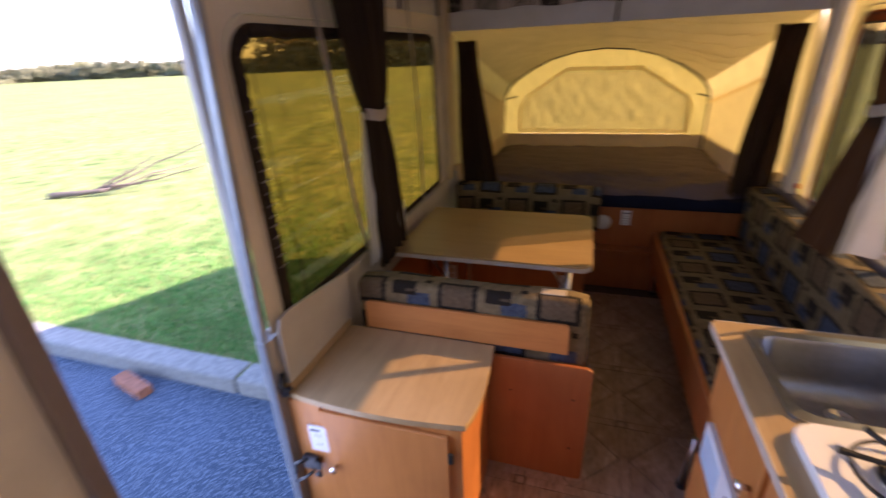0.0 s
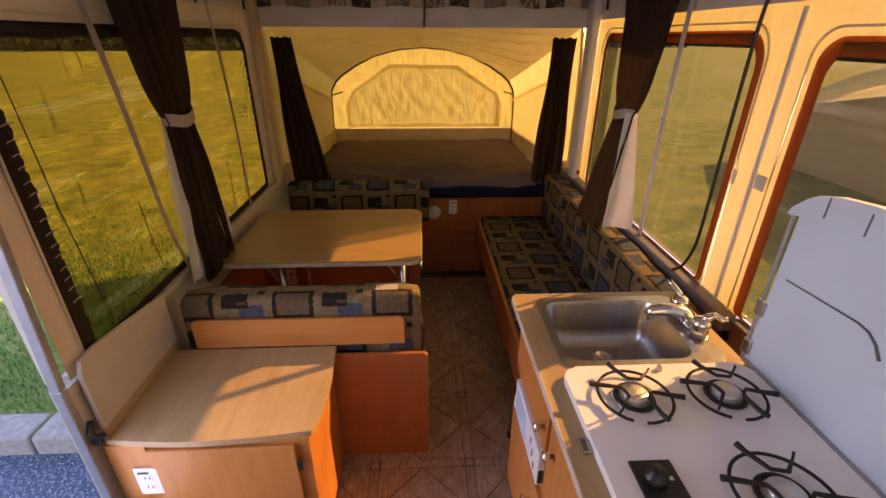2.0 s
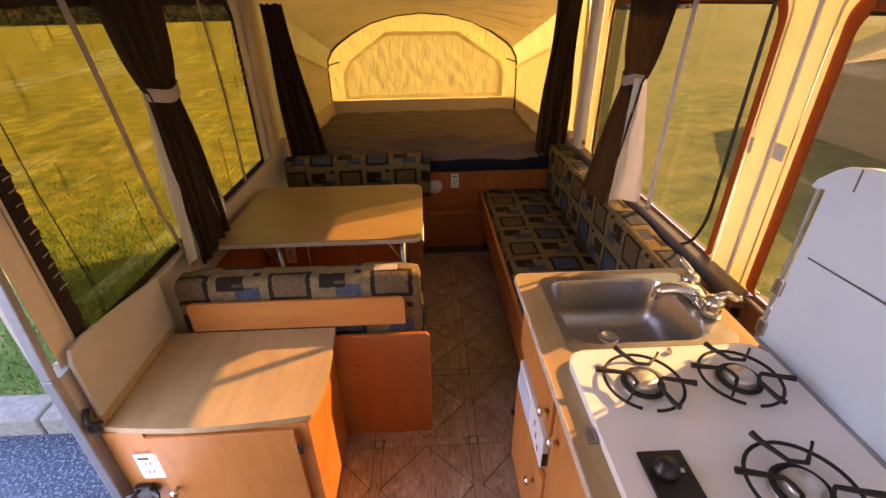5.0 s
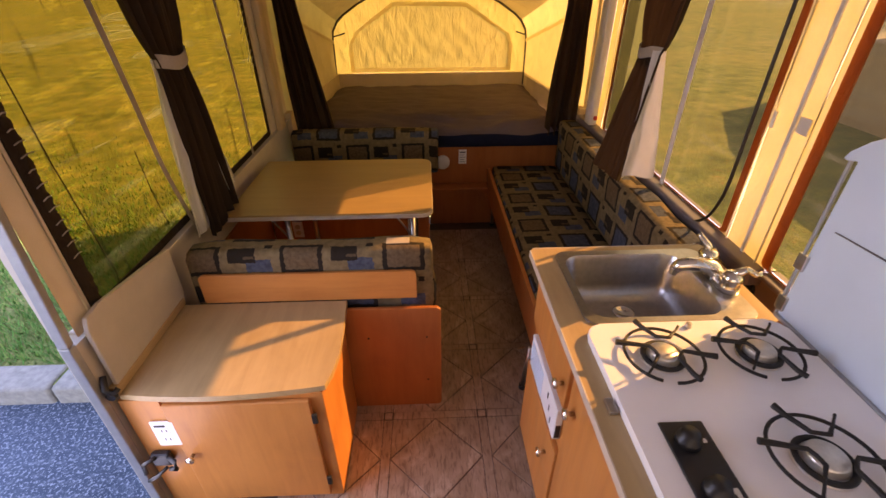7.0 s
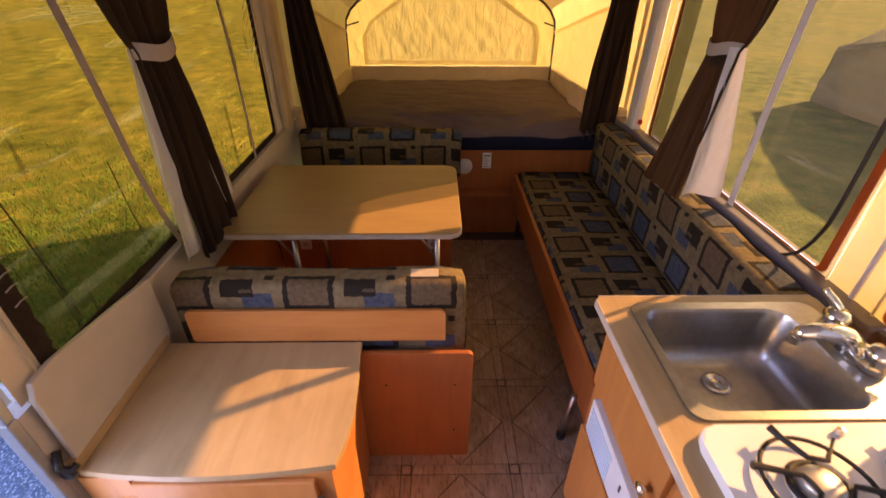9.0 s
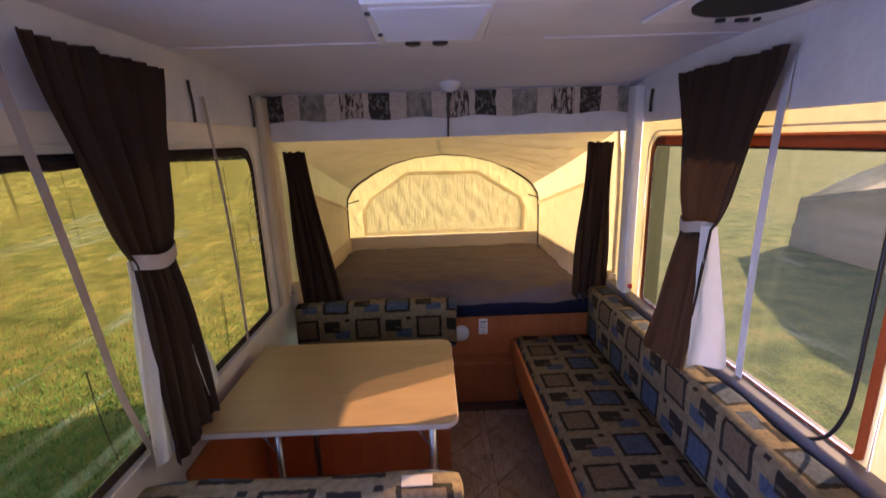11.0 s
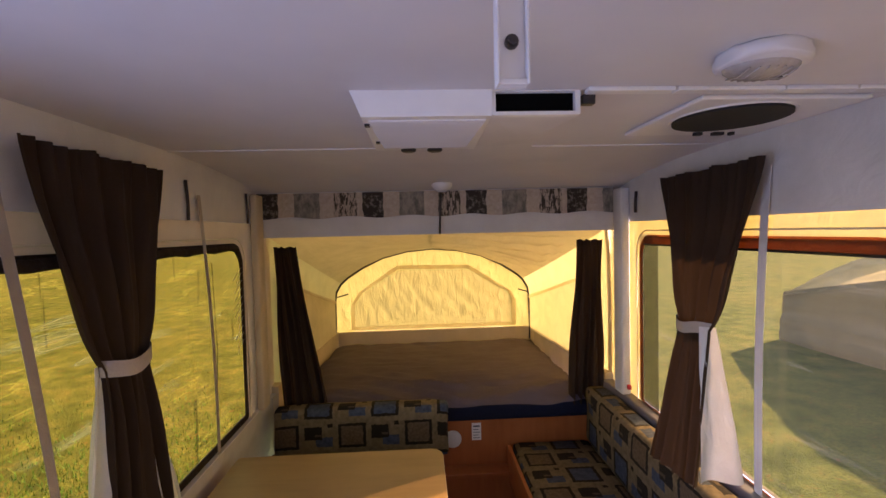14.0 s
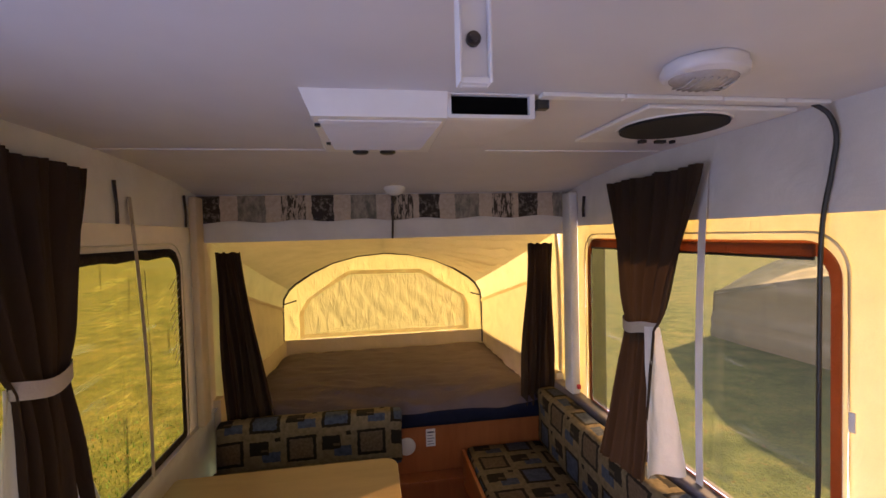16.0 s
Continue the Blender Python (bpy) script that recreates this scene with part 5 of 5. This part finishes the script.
part("bead", lathe([(0.006, 0), (0.006, 0.008), (0, 0.010)], (1.035, 0.985, 0.905), 'Z', 10), M_PAPER, cv)

# ---- outside ----
GROUND = -0.50
mg = Mat("grass_ground", 0.95, 0, 0.1)
big = mg.noise(0.35, 5)
mid = mg.noise(3.0, 5)
fin = mg.noise(40, 4)
gc = mg.ramp(mid, (0.32, (0.075, 0.120, 0.028)), (0.52, (0.165, 0.225, 0.066)), (0.72, (0.29, 0.30, 0.115)))
gc = mg.mix(mg.ramp(big, (0.4, 0.0), (0.65, 0.45)), gc, (0.27, 0.28, 0.10))
gc = mg.mix(mg.ramp(fin, (0.4, 0.0), (0.7, 0.6)), gc, (0.03, 0.045, 0.012))
leafy = mg.noise(14, 2, (1, 1, 1), 0.5, 1.0)
gc = mg.mix(mg.ramp(leafy, (0.66, 0.0), (0.70, 0.7)), gc, (0.26, 0.15, 0.06))
mg.base(gc)
mg.bump(mg.op('ADD', fin, mid), 0.45, 0.05)
ma = Mat("asphalt", 0.9, 0, 0.3)
ag = ma.noise(70, 4)
# grey asphalt with the blue of the sky's light put into its colour
ac_ = ma.ramp(ma.noise(2.0, 4), (0.3, (0.030, 0.052, 0.078)), (0.7, (0.058, 0.090, 0.128)))
ma.base(ma.mix(ma.ramp(ma.noise(26, 5, (1, 1, 1), 0.75), (0.50, 0.0), (0.68, 0.75)), ma.mix(ma.ramp(ag, (0.54, 0.0), (0.60, 0.9)), ac_, (0.24, 0.29, 0.34)), (0.15, 0.19, 0.235)))
ma.bump(ag, 0.7, 0.01)
M_KERB = plain("kerb_concrete", (0.215, 0.215, 0.185), 0.9, 0, 0.22, 25, 0.35)
M_BRICK = plain("red_brick", (0.30, 0.12, 0.06), 0.9, 0, 0.3, 30, 0.4)
M_BARK = plain("grey_bark", (0.10, 0.08, 0.06), 0.9, 0, 0.3, 40, 0.4)
M_HEDGE = plain("far_foliage", (0.07, 0.075, 0.035), 0.95, 0, 0.4, 0.6, 0.0)
M_TARP = cloth("grey_tarpaulin", (0.25, 0.24, 0.235), 0.05, (0.3, 0.3, 0.3), 0.7, 2.5, (0.6, 0.6, 1.4), 0.7)
M_PALETARP = cloth("pale_tarpaulin", (0.30, 0.295, 0.30), 0.35, (0.95, 0.93, 0.88), 0.8, 4, (0.6, 1, 1.6), 0.6)

solo("ground", sheet([(-900, -900), (900, -900), (900, 900), (-900, 900)], [[(-9, -14), (2.5, -14), (2.5, 2.20), (-9, 2.20)]], 'z', GROUND + 0.11), mg.m, "sunlit autumn lawn with fallen leaves", "ground", "structure")
solo("pavement", sheet([(-9.2, -14.2), (2.6, -14.2), (2.6, 2.25), (-9.2, 2.25)], [], 'z', GROUND), ma.m, "dark grey asphalt pad beside the camper", "asphalt", "structure")
for k in range(5):
    x = -8.9 + 2.3 * k
    solo("kerb", box(x, x + 2.285, 2.16, 2.36, GROUND - 0.05, GROUND + 0.125, 0.02, 3), M_KERB, "weathered concrete kerb along the lawn", "kerb", "structure")
br = thing("brick", (-2.78, 2.02, GROUND), "old red brick lying by the kerb", "brick")
b = box(-0.17, 0.17, -0.05, 0.05, 0.0, 0.07, 0.008)
bmesh.ops.rotate(b, cent=(0, 0, 0), matrix=Matrix.Rotation(radians(-14), 3, 'Z'), verts=b.verts)
bmesh.ops.translate(b, vec=(-2.78, 2.02, GROUND), verts=b.verts)
part("body", b, M_BRICK, br)

bt = thing("fallen_branch", (-7.9, 6.4, GROUND + 0.11), "bare fallen branch lying on the lawn", "branch")
LAWN = GROUND + 0.11


def limb(p, q, r0, r1, n=8, wob=0.05, seed=0):
    rows = []
    for k in range(n + 1):
        f = k / n
        a = Vector(p).lerp(Vector(q), f)
        a += Vector((noise.noise(Vector((seed, f * 3, 1))), noise.noise(Vector((seed, f * 3, 5))), 0.5 * noise.noise(Vector((seed, f * 3, 9))))) * wob * min(f, 1 - f) * 4
        rows.append(a)
    return rod(rows, lambda f: r0 + (r1 - r0) * f, 7)


part("trunk", limb((-8.4, 5.2, LAWN + 0.05), (-7.5, 5.55, LAWN + 0.10), 0.055, 0.035, 8, 0.06, 2), M_BARK, bt, "", True)
for k, (q, r) in enumerate((((-6.95, 6.35, LAWN + 0.62), 0.026), ((-6.35, 6.85, LAWN + 0.72), 0.022), ((-6.7, 6.1, LAWN + 0.28), 0.022), ((-6.9, 6.9, LAWN + 0.30), 0.018), ((-7.2, 5.8, LAWN + 0.40), 0.018), ((-6.2, 6.5, LAWN + 0.35), 0.016))):
    part("twig", limb((-7.7 + 0.06 * k, 5.47 + 0.025 * k, LAWN + 0.09), q, r, 0.008, 8, 0.10, 5 + k), M_BARK, bt, "", True)

# grass blades near the kerb
rng = random.Random(4)
vs, fs = [], []
for k in range(26000):
    x = -2.6 + rng.gauss(0, 1.5)
    y = 2.37 + abs(rng.gauss(0, 1.5))
    if x > -0.85:
        continue
    h = 0.02 + 0.04 * rng.random()
    a = rng.random() * 6.283
    lean = 0.05 * rng.random()
    w = 0.003 + 0.003 * rng.random()
    c, s_ = math.cos(a), math.sin(a)
    i = len(vs)
    vs += [(x - w * s_, y + w * c, LAWN), (x + w * s_, y - w * c, LAWN), (x + lean * c, y + lean * s_, LAWN + h)]
    fs.append((i, i + 1, i + 2))
gm = bpy.data.meshes.new("grass")
gm.from_pydata(vs, [], fs)
mb = Mat("grass_blades", 0.8, 0, 0.2)
geo = mb.nt.nodes.new("ShaderNodeNewGeometry").outputs["Random Per Island"]
mb.base(mb.ramp(geo, (0.0, (0.04, 0.16, 0.03)), (0.6, (0.085, 0.25, 0.05)), (0.93, (0.16, 0.25, 0.065)), (1.0, (0.24, 0.20, 0.09))))
gm.materials.append(mb.m)
tagged(new("grass", gm), "short green lawn grass by the kerb", "grass", "", "stuff")

# far hedge and trees
vs, fs = [], []
for k in range(9000):
    a = rng.random()
    x = -150 + 210 * a
    bump_h = 2.3 + 1.4 * noise.noise(Vector((x * 0.09, 0, 0))) + 1.2 * noise.noise(Vector((x * 0.31, 4, 0)))
    z = LAWN + rng.random() ** 0.8 * max(1.0, bump_h)
    y = 92 + 0.25 * x + 8 * rng.random()
    if k % 2:
        y, x = -60 + 210 * a, -105 - 8 * rng.random()
    s = 0.35 + 0.5 * rng.random()
    t = Euler((rng.random() * 3, rng.random() * 3, rng.random() * 6)).to_matrix()
    i = len(vs)
    vs += [tuple(Vector((x, y, z)) + t @ Vector(q)) for q in ((-s, -s * 0.6, 0), (s, -s * 0.5, 0), (s * 0.7, s * 0.7, 0.2 * s), (-s * 0.6, s, 0))]
    fs.append((i, i + 1, i + 2, i + 3))
hm = bpy.data.meshes.new("far_hedge")
hm.from_pydata(vs, [], fs)
hm.materials.append(M_HEDGE)
tagged(new("far_hedge", hm), "distant hedge and bushes at the lawn's edge", "hedge", "", "stuff")

# bare woods beyond the lawn
vs, fs = [], []
for k in range(7000):
    x = -58 + 54 * rng.random()
    y = 84 + 0.22 * x + 10 * rng.random()
    top = 6.6 + 2.2 * noise.noise(Vector((x * 0.11, 0, 3))) + 1.6 * noise.noise(Vector((x * 0.37, 2, 3)))
    z = LAWN + top * rng.random() ** 1.25
    s = 0.22 + 0.40 * rng.random()
    t = Euler((rng.random() * 3, rng.random() * 3, rng.random() * 6)).to_matrix()
    i = len(vs)
    long = 2.6 if k % 3 == 0 else 1.0
    vs += [tuple(Vector((x, y, z)) + t @ Vector(q)) for q in ((-s, -s * 0.5, 0), (s, -s * 0.4, 0), (s * 0.5, s * 0.6 * long, 0.2 * s), (-s * 0.5, s * long, 0))]
    fs.append((i, i + 1, i + 2, i + 3))
wm = bpy.data.meshes.new("far_woods")
wm.from_pydata(vs, [], fs)
M_WOODS = plain("autumn_woods", (0.085, 0.065, 0.036), 0.95, 0, 0.45, 0.7, 0.0)
wm.materials.append(M_WOODS)
tagged(new("far_woods", wm), "brownish autumn woods far beyond the lawn", "woods", "", "stuff")

# covered trailer parked on the sunny side
tr = thing("covered_trailer", (8.0, 5.5, LAWN), "neighbouring camper under a grey cover with pale rounded top", "trailer")
TY0, TY1, TX, TZ, TH = 1.2, 8.45, 6.6, 0.46, 0.62


def shoulder(y):
    """Height at which the grey side meets the rounded top."""
    return TZ + min(0.55, 0.22 * (TY1 - y))


def tarp(u, v):
    y = TY0 + u * (TY1 - 0.1 * v - TY0)
    z = LAWN - 0.03 + v * (shoulder(y) + 0.02 - LAWN + 0.03)
    return (TX + 0.05 * noise.noise(Vector((y * 0.8, z * 2.0, 0))) + 0.010 * math.sin(z * 22 + 0.6 * y), y, z)


def dome_height(u):
    d = max(0.0, min(u, 1 - u)) * (TY1 - TY0)
    return TH * math.tanh(0.55 * d ** 0.72 / TH)


def dome(u, v):
    y = TY0 + u * (TY1 - 0.1 - TY0)
    return (TX + 0.55 * v * v + 0.03 * noise.noise(Vector((y * 3, v * 2, 3))) + 0.02 * math.sin(18 * v + 5 * u), y, shoulder(y) - 0.05 + (dome_height(u) + 0.05) * math.sin(v * math.pi / 2))


part("side_cover", surface(tarp, 60, 40), M_TARP, tr, "grey ribbed cover", True)
part("end_cover", surface(lambda u, v: (TX + 2.5 * u, TY1 - 0.1 * v + 0.04 * noise.noise(Vector((u * 3, v * 4, 2))), LAWN - 0.03 + (TZ + 0.02 - LAWN + 0.03) * v), 30, 30), M_TARP, tr, "grey ribbed cover", True)
part("top_cover", surface(lambda u, v: dome(0.58 + 0.42 * u, v), 36, 24), M_PALETARP, tr, "pale rounded canvas top", True)
part("roof_cover", surface(lambda u, v: dome(0.58 * u, v), 40, 24), M_TARP, tr, "grey rounded cover", True)

# ---- floor tiles ----
PITCH, STRIP = 0.402, 0.036
mt = Mat("floor_vinyl_tile", 0.42)
rnd = mt.random()
mpn = mt.noise(7, 6, (1.6, 1, 1), 0.65, 1.2)
grain = mt.noise(30, 5, (3, 0.7, 1), 0.6, 0.6)
tone = mt.ramp(mpn, (0.3, (0.29, 0.19, 0.115)), (0.55, (0.46, 0.325, 0.225)), (0.75, (0.61, 0.47, 0.35)))
tone = mt.mix(mt.ramp(grain, (0.50, 0.0), (0.64, 0.60)), tone, (0.13, 0.078, 0.046))
tone = mt.mix(mt.op('MULTIPLY', rnd, 0.35), tone, (0.20, 0.13, 0.085))
mt.base(tone)
mt.bump(grain, 0.15, 0.003)
mt.put(mt.bsdf.inputs["Roughness"], mt.ramp(mpn, (0.2, 0.26), (0.8, 0.46)))


def tile_mesh(nm, pts, gap=0.0022):
    """A low bevelled piece."""
    c = Vector((sum(p[0] for p in pts) / len(pts), sum(p[1] for p in pts) / len(pts)))
    b = bmesh.new()
    rows = []
    for d, z in ((gap, -0.004), (gap, -0.0012), (gap + 0.0016, 0.0)):
        ring = []
        for p in pts:
            v = Vector(p) - c
            ring.append(b.verts.new((*(c + v * (1 - 1.6 * d / max(v.length, 1e-3))), z)))
        rows.append(ring)
    for ra, rb in zip(rows, rows[1:]):
        for k in range(len(ra)):
            b.faces.new((ra[k], ra[(k + 1) % len(ra)], rb[(k + 1) % len(ra)], rb[k]))
    b.faces.new(rows[-1])
    me = mesh_of(nm, b)
    me.materials.append(mt.m)
    return me


H = (PITCH - STRIP) / 2
W = STRIP / 2
SHAPES = [tile_mesh("tile", [(0, -H), (H, 0), (0, H), (-H, 0)])]
for sx, sy in ((1, 1), (-1, 1), (-1, -1), (1, -1)):
    q = [(sx * H, 0), (sx * H, sy * H), (0, sy * H)]
    SHAPES.append(tile_mesh("tile", q if sx * sy > 0 else q[::-1]))
SHAPES.append(tile_mesh("tile", [(H, -H), (H + STRIP, -H), (H + STRIP, H), (H, H)]))
SHAPES.append(tile_mesh("tile", [(-H, H), (H, H), (H, H + STRIP), (-H, H + STRIP)]))
SHAPES.append(tile_mesh("tile", [(H, H), (H + STRIP, H), (H + STRIP, H + STRIP), (H, H + STRIP)]))
for i in range(-2, 3):
    for j in range(-5, 6):
        cx, cy = 0.397 - PITCH / 2 + PITCH * i, 1.605 - PITCH / 2 + PITCH * j
        if cx < LEFT - 0.1 or cx > 1.2 or cy > 3.35 or cy < REAR + 0.1:
            continue
        if cx > 0.75 and cy < 1.4 or cx < -0.5:
            continue
        for me in SHAPES:
            o = new("tile", me)
            o.parent = floor
            o.location = (cx, cy, 0.0)
